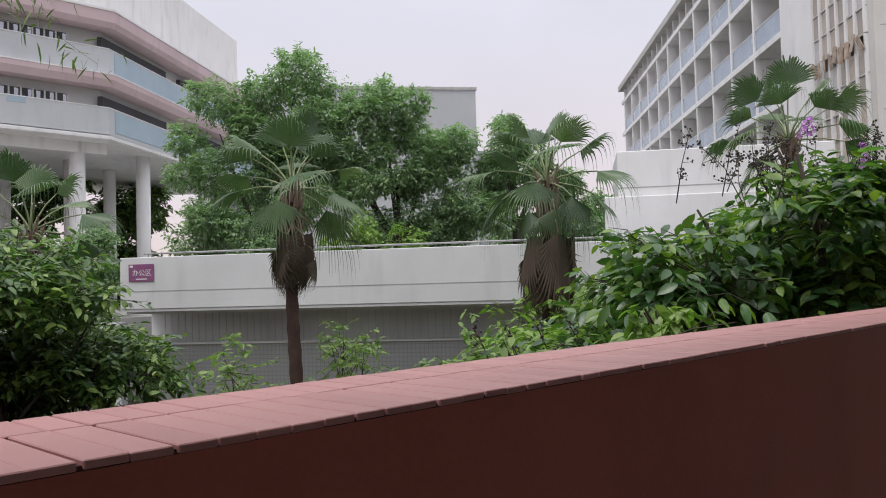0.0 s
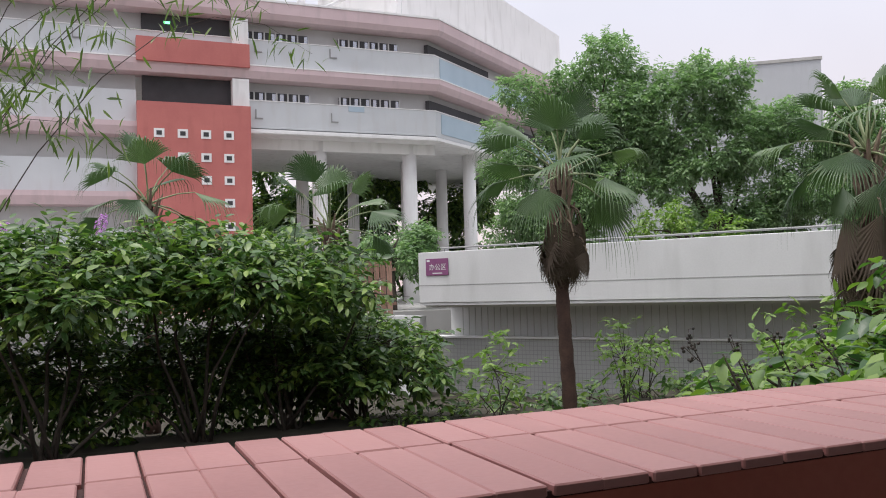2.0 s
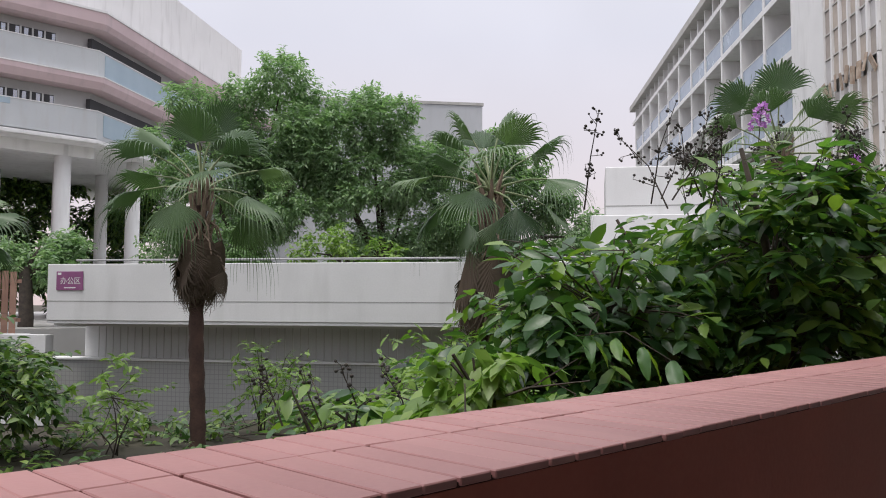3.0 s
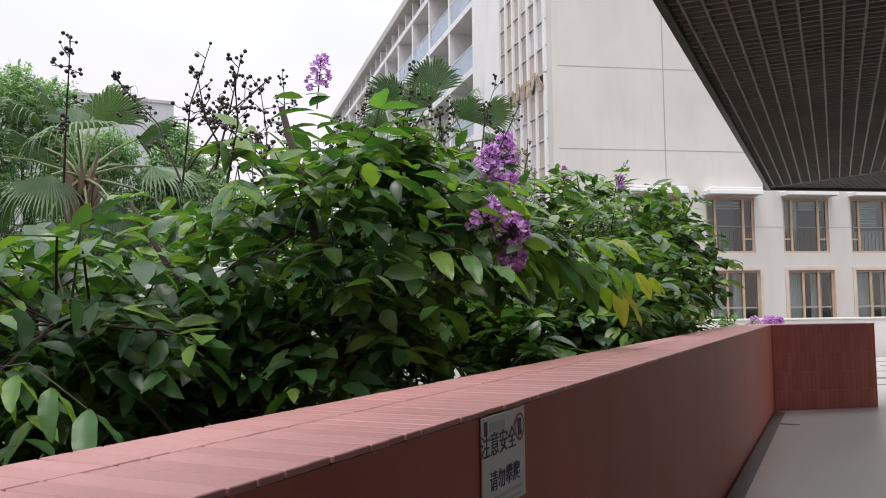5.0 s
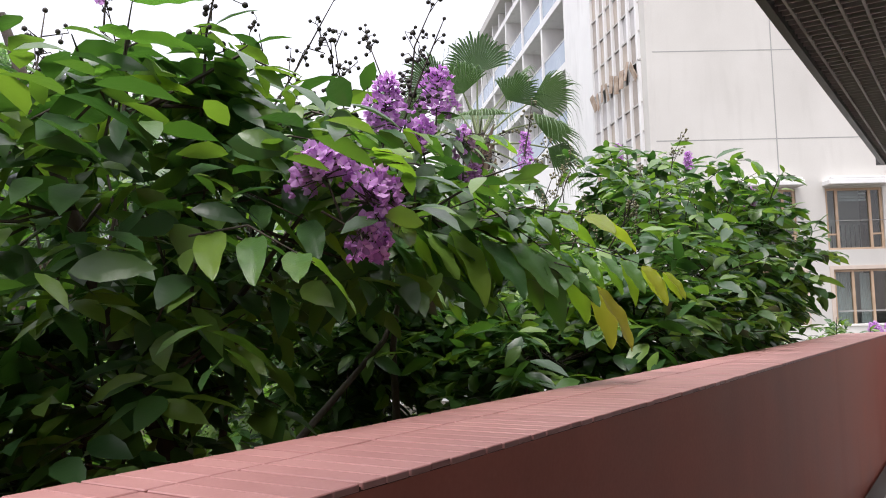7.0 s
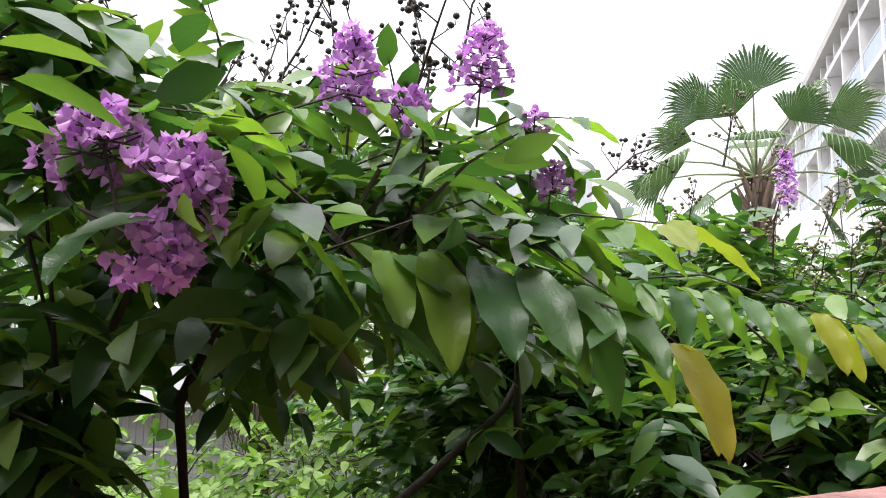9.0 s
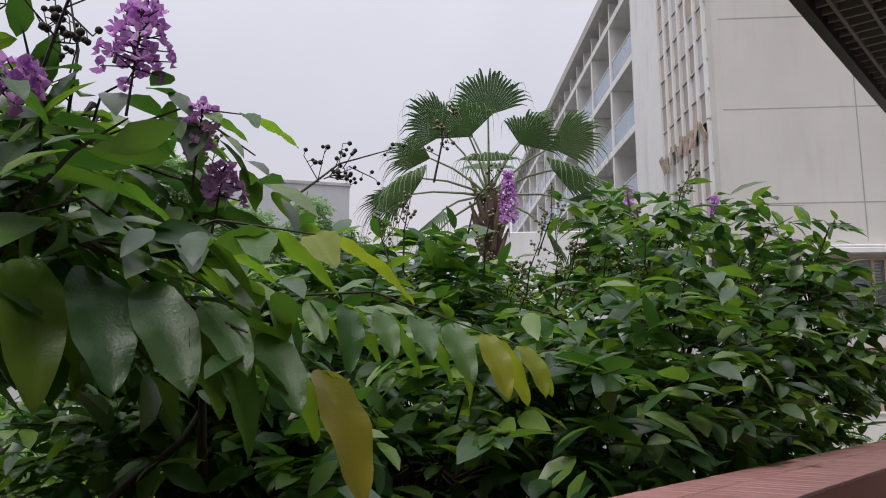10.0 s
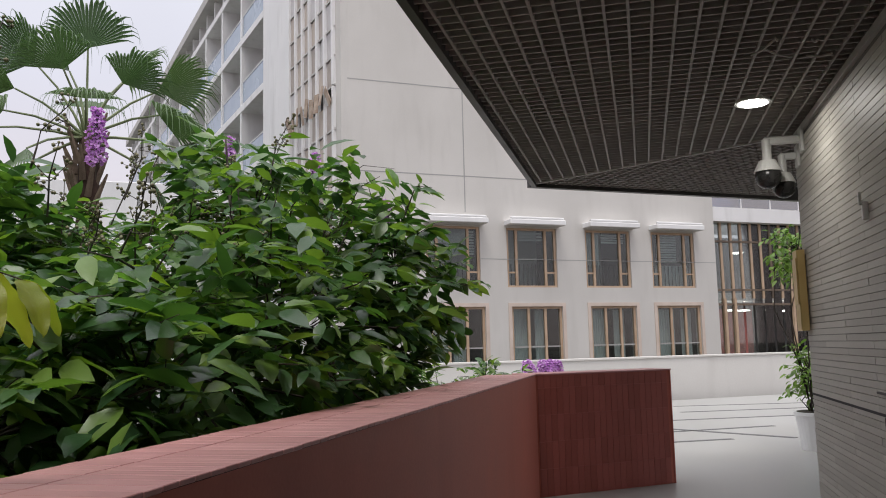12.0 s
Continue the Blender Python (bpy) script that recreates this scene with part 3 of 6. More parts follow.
part("end_trim", strips([((-0.03, E1[1] - 0.01), (E2[0], E2[1] - 0.01))], 0.06, 0.16, CZ - 0.03), M_EDGE, canopy)
part("canopy_face", box((-0.004, -10, CZ + 0.132), (0.02, E1[1], CZ + 0.9)), M_EDGE, canopy)

downlight = thing("ceiling_downlight", pose(1.74, 8.57, CZ - 0.012), "round lit white downlight set in the grid ceiling", "lamp")
part("ring", cyl(0.115, 0.105, 0, 0.03, 28), M_CAMWHITE, downlight)
part("diffuser", cyl(0.092, 0.092, -0.004, 0.004, 28), M_LAMP, downlight, "glowing white disc")
light = new("downlight_glow", bpy.data.lights.new("downlight_glow", "AREA"))
light.data.shape, light.data.size, light.data.energy, light.data.color = "DISK", 0.18, 5, (1, 0.96, 0.9)
light.matrix_world = pose(1.74, 8.57, CZ - 0.03)

# broken corner of the grid, bent bars
loose = thing("loose_grid_bars", Matrix(), "bent loose grid bars hanging below the ceiling", "metal bars")
rb = random.Random(4)
for k in range(5):
    a = Vector((1.86 + rb.uniform(-0.2, 0.12), 7.6 + rb.uniform(-0.2, 0.25), CZ + 0.012))
    b = a + Vector((rb.uniform(-0.18, 0.18), rb.uniform(-0.15, 0.15), -0.03))
    v, f = tube([a, a.lerp(b, 0.5) + Vector((0, 0, -0.012)), b], [0.007] * 3, 5)
    part("bar", raw_mesh("bar", v, f), M_TRIM, loose)

# ---- tiled wall beside the walkway ----
WEND = 9.64
tile_wall = thing("wall_walkway", Matrix(), "beige wall clad in long narrow stone strips", "wall", kind="structure")
part("core", box((WX + 0.012, -10, 0), (WX + 0.4, WEND - 0.012, CZ + 0.1)), M_TILEBACK, tile_wall)
part("side_wall", box((WX + 0.4, WEND - 0.4, 0), (9, WEND - 0.012, CZ + 0.1)), M_CREAM, tile_wall)
part("back_wall", box((-0.4, -10.3, -1), (9, -10.004, CZ + 0.9)), M_CREAM, tile_wall)
part("outer_wall", box((9.004, -10.3, -1), (9.3, WEND, CZ + 0.9)), M_CREAM, tile_wall)
part("top_trim", box((WX - 0.012, -10, CZ - 0.05), (WX + 0.012, WEND, CZ - 0.004)), M_TRIM, tile_wall, "pale shadow-gap trim under the ceiling")
part("plinth_groove", box((WX - 0.004, -10, 0.955), (WX + 0.013, WEND - 0.004, 0.97)), M_DARK, tile_wall, "dark groove along the wall")

brass = thing("brass_plaque", pose(WX - 0.06, 9.55, 1.39), "upright brass plaque fixed to the wall corner", "plaque")
part("plate", box((-0.012, -0.09, 0.03), (0.045, 0.08, 0.62), 0.004), M_BRASS, brass)
part("upper_plate", box((-0.02, -0.08, 0.22), (-0.0125, 0.07, 0.56), 0.002), M_BRASS, brass)
part("bracket", box((0.045, -0.02, 0.3), (0.061, 0.02, 0.36)), M_EDGE, brass)

handle = thing("flush_door_outline", pose(WX, 7.62, 0.0), "thin dark metal door edge and pull set in the tiled wall", "door")
part("edge_bar", box((-0.012, -0.006, 0.02), (0.012, 0.006, 1.08), 0.002), M_EDGE, handle)
part("top_bar", box((-0.012, 0.006, 1.068), (0.012, 0.20, 1.08), 0.002), M_EDGE, handle)
part("pull", box((-0.03, -0.012, 0.84), (-0.012, 0.012, 0.96), 0.003), M_BLACK, handle, "black pull")
hook = thing("wall_hook", pose(WX, 7.75, 2.03), "small white metal hook on the tiled wall", "hook")
part("plate", box((-0.03, -0.03, -0.05), (-0.0005, 0.0, 0.05), 0.003), M_CAMWHITE, hook)
part("arm", box((-0.045, -0.028, 0.03), (-0.03, -0.004, 0.10), 0.003), M_CAMWHITE, hook)


def dome_camera(x, y, z, s, arm):
    c = thing("security_camera", pose(x, y, z), "white dome security camera with a black globe on a wall bracket", "camera", "cameras at the wall corner")
    bm = bmesh.new()
    bmesh.ops.create_uvsphere(bm, u_segments=20, v_segments=12, radius=0.084 * s)
    part("globe", bm, M_BLACK, c, "glossy black globe", pose(0, 0, -0.045 * s), smooth=True)
    part("housing", cyl(0.09 * s, 0.055 * s, -0.015 * s, 0.06 * s, 24), M_CAMWHITE, c)
    part("neck", cyl(0.03 * s, 0.03 * s, 0.06 * s, 0.2 * s, 14), M_CAMWHITE, c)
    part("arm", box((-0.02, -0.022, 0.165 * s), (arm, 0.022, 0.215 * s), 0.008), M_CAMWHITE, c)
    part("wall_plate", box((arm - 0.004, -0.05, 0.10 * s), (arm + 0.02, 0.05, 0.27 * s), 0.006), M_CAMWHITE, c)


dome_camera(1.91, 9.3, 2.585, 1.1, 0.23)
dome_camera(2.04, 9.48, 2.525, 0.98, 0.10)

# ---- far deck wall ----
FW = pose(1.62 - 9 * U2.x, 23.66 - 9 * U2.y, 0, 0, 0, 34.7)
deck_wall = tagged(part("wall_deck", pierced(18, -1.3, 0.97, 0.25, []), M_CREAM, m=FW), "low white wall at the edge of the deck", "wall", kind="structure")
part("coping", box((-0.02, -0.03, 0.972), (18.02, 0.28, 1.02), 0.006), M_CREAM, deck_wall)

# ---- end facade and long balcony facade ----
CX, CY = -8.3, 28.6
right = thing("dormitory_building", pose(CX, CY, 0), "tall cream building with balconies and tan-framed windows", "building")
FA = pose(0, 0, 0, 0, 0, 34.7)
TOP = 21.2
cols = [(2.72, 4.72), (5.75, 7.75), (8.94, 10.88), (11.82, 13.8)]
upper = [(a, b, 3.38, 5.5) for a, b in cols]
lower = [(a + 0.12, b + 0.14, 0.64, 2.7) for a, b in cols]
part("end_wall", pierced(14.8, -1.2, TOP, 0.35, upper + lower), M_CREAM, right, "cream rendered end wall", FA)
for z in (7.27, 10.41, 13.54, 16.7, 19.8):
    part("joint", box((0.0, -0.004, z - 0.018), (14.8, 0.003, z + 0.018)), M_GREYWALL, right, m=FA)
part("joint", box((4.18, -0.005, 6.0), (4.22, 0.003, TOP)), M_GREYWALL, right, m=FA)
part("joint", box((4.75, -0.004, 4.36), (14.8, 0.003, 4.385)), M_GREYWALL, right, m=FA)
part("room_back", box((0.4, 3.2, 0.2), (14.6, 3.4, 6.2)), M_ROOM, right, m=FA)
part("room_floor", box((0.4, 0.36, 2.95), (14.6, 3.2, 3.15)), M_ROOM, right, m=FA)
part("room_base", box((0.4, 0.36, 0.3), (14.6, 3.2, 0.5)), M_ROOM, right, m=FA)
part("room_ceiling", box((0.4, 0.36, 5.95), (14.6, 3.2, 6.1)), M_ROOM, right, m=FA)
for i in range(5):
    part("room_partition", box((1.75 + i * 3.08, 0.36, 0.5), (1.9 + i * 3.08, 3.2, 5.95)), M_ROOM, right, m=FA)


def window(parent, m, x0, x1, z0, z1, bars, rail, blind, hood, surround=0.0):
    w = part("window_frame", box((x0, 0.06, z0), (x0 + 0.09, 0.16, z1)), M_WOOD, parent, m=m)
    for lo, hi in (((x1 - 0.09, 0.06, z0), (x1, 0.16, z1)), ((x0 + 0.09, 0.06, z1 - 0.08), (x1 - 0.09, 0.16, z1)), ((x0 + 0.09, 0.06, z0), (x1 - 0.09, 0.16, z0 + 0.07))):
        part("frame_bar", box(lo, hi), M_WOOD, w)
    for b in bars:
        xb = x0 + (x1 - x0) * b
        part("mullion", box((xb - 0.045, 0.05, z0 + 0.07), (xb + 0.045, 0.15, z1 - 0.08)), M_WOOD, w)
    if rail:
        for a, b in rail:
            part("transom", box((x0 + (x1 - x0) * a + 0.05, 0.07, z0 + 0.50), (x0 + (x1 - x0) * b - 0.05, 0.14, z0 + 0.56)), M_WOOD, w)
    part("pane", box((x0 + 0.09, 0.10, z0 + 0.07), (x1 - 0.09, 0.106, z1 - 0.08)), M_GLASS, w, "clear window pane").visible_shadow = False
    n = 11
    if rail:
        for k in range(1, n):
            xk = x0 + 0.1 + (x1 - x0 - 0.2) * k / n
            part("guard_bar", box((xk - 0.012, 0.24, z0 + 0.02), (xk + 0.012, 0.262, z0 + 0.85)), M_DARK, w)
    for a, b, za, zb, mat in blind:
        xa, xb = x0 + (x1 - x0) * a, x0 + (x1 - x0) * b
        zt, zl = z1 - 0.08 - (z1 - z0) * za, z1 - 0.08 - (z1 - z0) * zb
        if mat is M_BLIND:
            k = max(2, int((zt - zl) / 0.09))
            for i in range(k):
                z = zl + (zt - zl) * i / k
                part("blind_slat", box((xa, 0.30, z), (xb, 0.325, z + 0.065)), mat, w)
        else:
            part("curtain", sweep([(xa + (xb - xa) * i / 16, -0.34 + 0.03 * (i % 2)) for i in range(17)], rect(-0.004, 0.004, zl, zt)), mat, w, m=Matrix.Scale(-1, 4, (0, 1, 0)))
    if hood:
        part("hood", box((x0 - 0.08, -0.55, z1 + 0.06), (x1 + 0.12, 0.02, z1 + 0.24), 0.02), M_WHITE, w, "white concrete window hood")
        part("hood_lip", box((x0 - 0.05, -0.53, z1 + 0.243), (x1 + 0.06, -0.43, z1 + 0.33), 0.02), M_WHITE, w)
    if surround:
        for lo, hi in (((x0 - surround, -0.03, z0), (x0 - 0.003, 0.05, z1 + surround)), ((x1 + 0.003, -0.03, z0), (x1 + surround, 0.05, z1 + surround)), ((x0 - 0.003, -0.03, z1 + 0.003), (x1 + 0.003, 0.05, z1 + surround))):
            part("surround", box(lo, hi), M_PINKBEIGE, w)


M_PINKBEIGE = surface("tan_window_surround", (0.55, 0.45, 0.38), (0.66, 0.56, 0.49), 2, 60, 0.7, 0.1)
looks = [[(0.05, 0.95, 0, 0.42, M_BLIND)], [(0.3, 0.78, 0.0, 0.16, M_BLIND)], [(0.1, 0.4, 0.02, 0.62, M_CURTAIN), (0.45, 0.95, 0.0, 0.17, M_BLIND)], [(0.22, 0.68, 0.0, 0.5, M_BLIND), (0.06, 0.95, 0.55, 0.98, M_CURTAIN)]]
for (a, b, c, d), bl in zip(upper, looks):
    window(right, FA, a, b, c, d, (0.2, 0.78), ((0.0, 0.2), (0.78, 1.0)), bl, True)
for i, (a, b, c, d) in enumerate(lower):
    window(right, FA, a, b, c, d, (0.34, 0.67), (), [(0.04, 0.34 + 0.05 * i, 0.02, 0.98, M_CURTAIN), (0.46 + 0.06 * i, 0.70 + 0.06 * i, 0.02, 0.98, M_CURTAIN)], False, 0.13)
    part("low_rail", box((a + 0.1, 0.065, c + 0.62), (b - 0.1, 0.09, c + 0.67)), M_GREYWALL, right, m=FA)

# glazed link beside the end wall
G0, G1 = 14.83, 24
part("link_slab", box((G0, 0.1, 6.05), (G1, 3.6, 6.62)), M_WHITE, right, "white floor slab above the glazing", FA)
part("link_base", box((G0, 0.25, -1.2), (G1, 3.6, 0.62)), M_WHITE, right, m=FA)
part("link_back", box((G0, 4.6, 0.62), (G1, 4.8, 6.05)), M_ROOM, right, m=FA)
part("link_floor", box((G0, 0.9, 2.95), (G1, 4.6, 3.25)), M_WHITE, right, m=FA)
part("link_doors", box((G0 + 1.6, 3.2, 0.62), (G0 + 4.4, 3.3, 2.7)), M_REDPAINT, right, "dark red doors deep inside", FA)
for k in range(18):
    x = G0 + 0.12 + k * 0.5
    part("link_mullion", box((x, 0.48, 3.0), (x + 0.11, 0.58, 6.05)), M_WOOD if k % 6 else M_BRONZE, right, m=FA)
    if k in (0, 1, 2, 8, 14):
        part("link_mullion", box((x, 0.42, 0.62), (x + 0.11, 0.6, 2.996)), M_WOOD, right, m=FA)
    if k < 17:
        part("link_pane", box((x + 0.11, 0.52, 0.62), (x + 0.5, 0.526, 6.05)), M_GLASS, right, m=FA).visible_shadow = False
for z in (2.72, 3.3, 5.25):
    part("link_transom", box((G0 + 0.1, 0.46, z), (G1, 0.58, z + 0.08)), M_BRONZE, right, m=FA)
for k in range(26):
    part("link_guard_bar", box((G0 + 1.1 + k * 0.2, 0.8, 3.25), (G0 + 1.14 + k * 0.2, 0.83, 4.3)), M_DARK, right, m=FA)
for x, y, z in ((G0 + 2.4, 1.6, 4.95), (G0 + 2.0, 1.7, 2.55), (G0 + 2.8, 1.9, 2.55), (G0 + 4.6, 1.5, 2.5)):
    part("indoor_lamp", box((x - 0.2, y - 0.2, z), (x + 0.2, y + 0.2, z + 0.05), 0.01), M_LAMPDIM, right, "glowing indoor ceiling lamp", FA)
part("terrace_back", box((G0, 2.6, 6.62), (G1, 2.8, 12)), M_CREAM, right, m=FA)
part("terrace_window", box((G0 + 1.6, 2.55, 7.0), (G0 + 5.5, 2.598, 9.4)), M_REDPAINT, right, "dark red terrace doors", FA)
part("terrace_glass", box((G0, 0.3, 6.66), (G1, 0.312, 7.85)), M_GLASSB, right, "tinted glass balustrade", FA)
for k in range(6):
    part("terrace_post", box((G0 + 0.1 + k * 1.5, 0.28, 6.62), (G0 + 0.16 + k * 1.5, 0.34, 7.9)), M_STEEL, right, m=FA)

# long facade: slatted screen, pier, balconies
PH = 41
FB = pose(0, 0, 0, 0, 0, PH - 90)
LB = 56.0
part("corner_pier", box((-0.60, -0.2, -1.2), (0.006, 0.6, TOP)), M_CREAM, right, m=FB)
S0, S1, P1 = 0.45, 5.6, 9.4
rs = random.Random(11)
for z0, z1, tag in ((-0.5, 10.25, 0), (10.3, TOP - 0.3, 1)):
    for k in range(7):
        x = -S0 - 0.1 - (S1 - S0 - 0.2) * k / 6
        part("screen_post", box((x - 0.07, -0.32, z0), (x + 0.07, -0.14, z1), 0.01), M_WHITE, right, "white screen post", FB)
    zz = z0
    while zz < z1 - 0.5:
        for k in range(6):
            x = -S0 - 0.1 - (S1 - S0 - 0.2) * (k + 0.5) / 6
            tilt = rs.uniform(-14, 14) if rs.random() < 0.3 else rs.uniform(-3, 3)
            part("screen_panel", box((-0.36, -0.012, 0.02), (0.36, 0.012, 0.98)), M_SCREEN[rs.randrange(3)] if tag or rs.random() < 0.9 else M_BRONZE, right,
                 m=FB @ pose(x, -0.2, zz, 0, tilt * 0.25, tilt))
        part("screen_rail", box((-S1, -0.26, zz - 0.03), (-S0, -0.21, zz + 0.03)), M_TRIM, right, m=FB)
        zz += 1.03
for k in range(9):
    x = -S0 - 0.3 - k * 0.55
    part("torn_sheet", box((-0.16, -0.02, -0.42), (0.16, 0.0, 0.25)), M_TORN, right, "torn rust-stained sheet", FB @ pose(x, -0.42, 10.2 - rs.uniform(0, 0.3), rs.uniform(-14, 12), rs.uniform(-30, 30), rs.uniform(-12, 12)))
part("screen_wall", box((-S1, 0.6, -1.2), (-0.45, 0.9, TOP)), M_GREYWALL, right, m=FB)
part("pier", box((-P1, -0.25, -1.2), (-S1 - 0.02, 0.9, TOP)), M_WHITE, right, "broad white pier", FB)
part("balcony_back", box((-LB, 1.9, -1.2), (-P1, 2.2, TOP)), M_SHADEWALL, right, m=FB)
levels = [-0.3 + 3.3 * k for k in range(7)]
for z in levels:
    part("balcony_slab", box((-LB, -0.25, z - 0.16), (-P1 - 0.003, 1.9, z + 0.16)), M_WHITE, right, "white balcony slab", FB)
bay = 4.1
nb = int((LB - P1) / bay)
for k in range(nb + 1):
    part("balcony_fin", box((-P1 - k * bay - (0.003 if k == 0 else 0.13), -0.22, -1.2), (-P1 - k * bay + (-0.0 if k == 0 else 0.13) - (0.003 if k == 0 else 0), 1.9, levels[-1])), M_WHITE, right, "white balcony fin", FB) if k else None
    for i, z in enumerate(levels[:-1]):
        if k < nb:
            xa, xb = -P1 - (k + 1) * bay + 0.14, -P1 - k * bay - 0.14
            part("balcony_glass", box((xa, -0.14, z + 0.17), (xb, -0.128, z + 1.3)), M_PANEL, right, "blue-grey tinted balcony panel", FB)
            part("balcony_rail", box((xa, -0.16, z + 1.3), (xb, -0.1, z + 1.36)), M_STEEL, right, m=FB)
            if k < 6:
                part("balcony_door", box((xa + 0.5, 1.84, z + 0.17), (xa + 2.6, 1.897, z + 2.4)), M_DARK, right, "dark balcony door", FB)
                if (k + i) % 3 == 0:
                    part("air_unit", box((xb - 0.9, 1.2, z + 2.0), (xb - 0.1, 1.6, z + 2.55), 0.03), M_GREYWALL, right, "grey air conditioner on the balcony", FB)
for k in range(nb * 2 + 1):
    x = -P1 - k * bay / 2
    part("roof_post", box((x - 0.24, -0.15, levels[-1] + 0.16), (x - 0.02, 0.25, TOP - 0.45)), M_WHITE, right, m=FB)
part("roof_beam", box((-LB, -0.55, TOP - 0.45), (-S1, 2.2, TOP + 0.05)), M_GREYBEAM, right, "grey roof beam", FB)
part("back_mass", box((-LB, 2.204, -1.2), (-1, 14, TOP - 0.5)), M_CREAM, right, m=FB)

# ---- ramp and retaining walls beyond the garden ----
FR = pose(-16.9, 3.6, 0, 0, 0, 34.0)
ramp = thing("ramp_wall", FR, "white vehicle ramp wall with an overhanging upper band", "wall", kind="structure")
part("upper_band", box((0, 0, 0.92), (12.6, 0.25, 2.06), 0.01), M_RAMPW, ramp)
part("band_joint", box((0, -0.004, 1.30), (12.6, 0.003, 1.318)), M_GREYWALL, ramp)
part("ramp_deck", box((0, 0.25, 0.80), (12.6, 6.5, 1.0)), M_RAMPW, ramp)
part("soffit_beam", box((0, 0.02, 0.86), (12.6, 0.25, 0.918)), M_RAMPW, ramp)
part("recess_wall", box((0, 1.32, -0.4), (12.6, 1.5, 0.80)), M_RAMPW, ramp)
part("lower_wall", box((-0.6, 0.95, -2.0), (12.6, 1.2, 0.06)), M_GRIDWALL, ramp, "grey lower wall clad in small tiles")
part("coping", box((-0.6, 0.90, 0.062), (12.6, 1.3, 0.11), 0.008), M_WHITE, ramp, "white coping line")
for k in range(62):
    part("grille_bar", box((0.4 + k * 0.17, 1.20, 0.11), (0.412 + k * 0.17, 1.22, 0.78)), M_TRIM, ramp)
part("handrail", joined("handrail", [tube([(0.3, 0.5, 2.16), (12.6, 0.5, 2.16)], [0.022, 0.022], 6)]), M_STEELGREY, ramp, "thin grey handrail above the ramp wall")
for k in range(7):
    part("rail_post", cyl(0.014, 0.014, 0.98, 2.16, 6), M_STEELGREY, ramp, m=pose(0.4 + k * 1.9, 0.5, 0))
part("end_ramp", plan_slab([(-4.2, 0.3), (0.0, 0.0), (0.0, 0.25), (-4.2, 0.55)], -1.2, 0.62), M_RAMPW, ramp, "low white end of the ramp")

office = thing("area_sign", FR @ pose(0.52, -0.012, 1.72, 90, 0, 0), "purple sign with white characters on the ramp wall", "sign")
part("board", box((-0.30, -0.19, 0), (0.30, 0.19, 0.012), 0.003), M_PURPLE, office)
part("words", text_mesh("办公区", 0.155), M_SIGN, office, "white characters", pose(0.02, -0.01, 0.0135))
part("mark", box((-0.27, 0.12, 0.0125), (-0.19, 0.165, 0.0135)), M_SIGN, office)
part("underline", box((-0.12, -0.15, 0.0125), (0.14, -0.128, 0.0135)), M_SIGN, office)

fence = thing("timber_fence", pose(-19.5, 2.4, 0.6, 0, 0, 60), "brown upright timber board fence", "fence")
for k in range(9):
    part("board", box((k * 0.16, 0, 0), (k * 0.16 + 0.13, 0.03, 1.35 + 0.02 * (k % 2))), M_BROWNWOOD, fence)
for z in (0.25, 1.1):
    part("rail", box((-0.05, 0.031, z), (1.5, 0.07, z + 0.08)), M_BROWNWOOD, fence)
part("fence_base", box((-0.3, -0.05, -1.9), (1.7, 0.12, -0.004)), M_RAMPW, fence)

block = thing("white_block", pose(-12.45, 17.0, 0, 0, 0, 34.7), "windowless white stair block beyond the ramp", "building")
part("upper_wall", box((0, 0, -1.2), (6.2, 3.5, 5.12), 0.02), M_RAMPW, block)
part("lower_wall", box((-0.42, -0.12, -1.2), (5.0, -0.004, 3.75), 0.02), M_RAMPW, block)
part("joint", box((0.0, -0.006, 4.0), (6.2, 0.002, 4.03)), M_GREYWALL, block)

far = thing("far_building", pose(-48.69, 51.61, 0, 0, 0, 53), "plain pale grey tower far behind the trees", "building")
part("wall", box((-24, 0, -1.2), (0, 12, 18.75)), M_FARGREY, far)
part("wing_wall", box((0.004, 2, -1.2), (4, 12, 13.5)), M_FARGREY, far)
part("roof_edge", box((-24.1, -0.1, 18.754), (0.1, 12, 19.0)), M_GREYBEAM, far)

# ---- office building with storey bands ----
hall = thing("office_building", Matrix(), "white office building with pink storey bands on round columns", "building")
BX = -43.0
K1 = (BX, 15.1)
WD = Vector((-0.6, 0.8))
K2 = (K1[0] + WD.x * 26, K1[1] + WD.y * 26)
front = [(BX, -24), K1, K2]
front_r = [(BX, 4.5), K1, K2]
F = Matrix.Translation((BX, 0, 0)) @ pose(0, 0, 0, 0, 0, 90)
FWG = Matrix.Translation((K1[0], K1[1], 0)) @ pose(0, 0, 0, 0, 0, math.degrees(math.atan2(WD.y, WD.x)))


def band(name, path, prof, mat, label=""):
    return part(name, sweep(path, prof), mat, hall, label)


band("floor_slab", front_r, rect(-14, 0.0, 9.55, 9.85), M_WHITE, "white soffit slab")
band("soffit_lip", front_r, rect(0.002, 0.14, 9.58, 9.72), M_WHITE)
for z in (9.55, 12.8):
    band("spandrel", front_r if z < 10 else front, [(-0.3, z + 0.3), (0.0, z + 0.26), (0.0, z + 1.75), (-0.3, z + 1.75)], M_SPAN, "pale rendered spandrel")
    band("window_wall", front_r if z < 10 else front, rect(-0.75, -0.55, z + 1.5, z + 3.2), M_SHADEWALL2)
    band("sill", front_r if z < 10 else front, rect(-0.6, 0.03, z + 1.753, z + 1.8), M_WHITE)
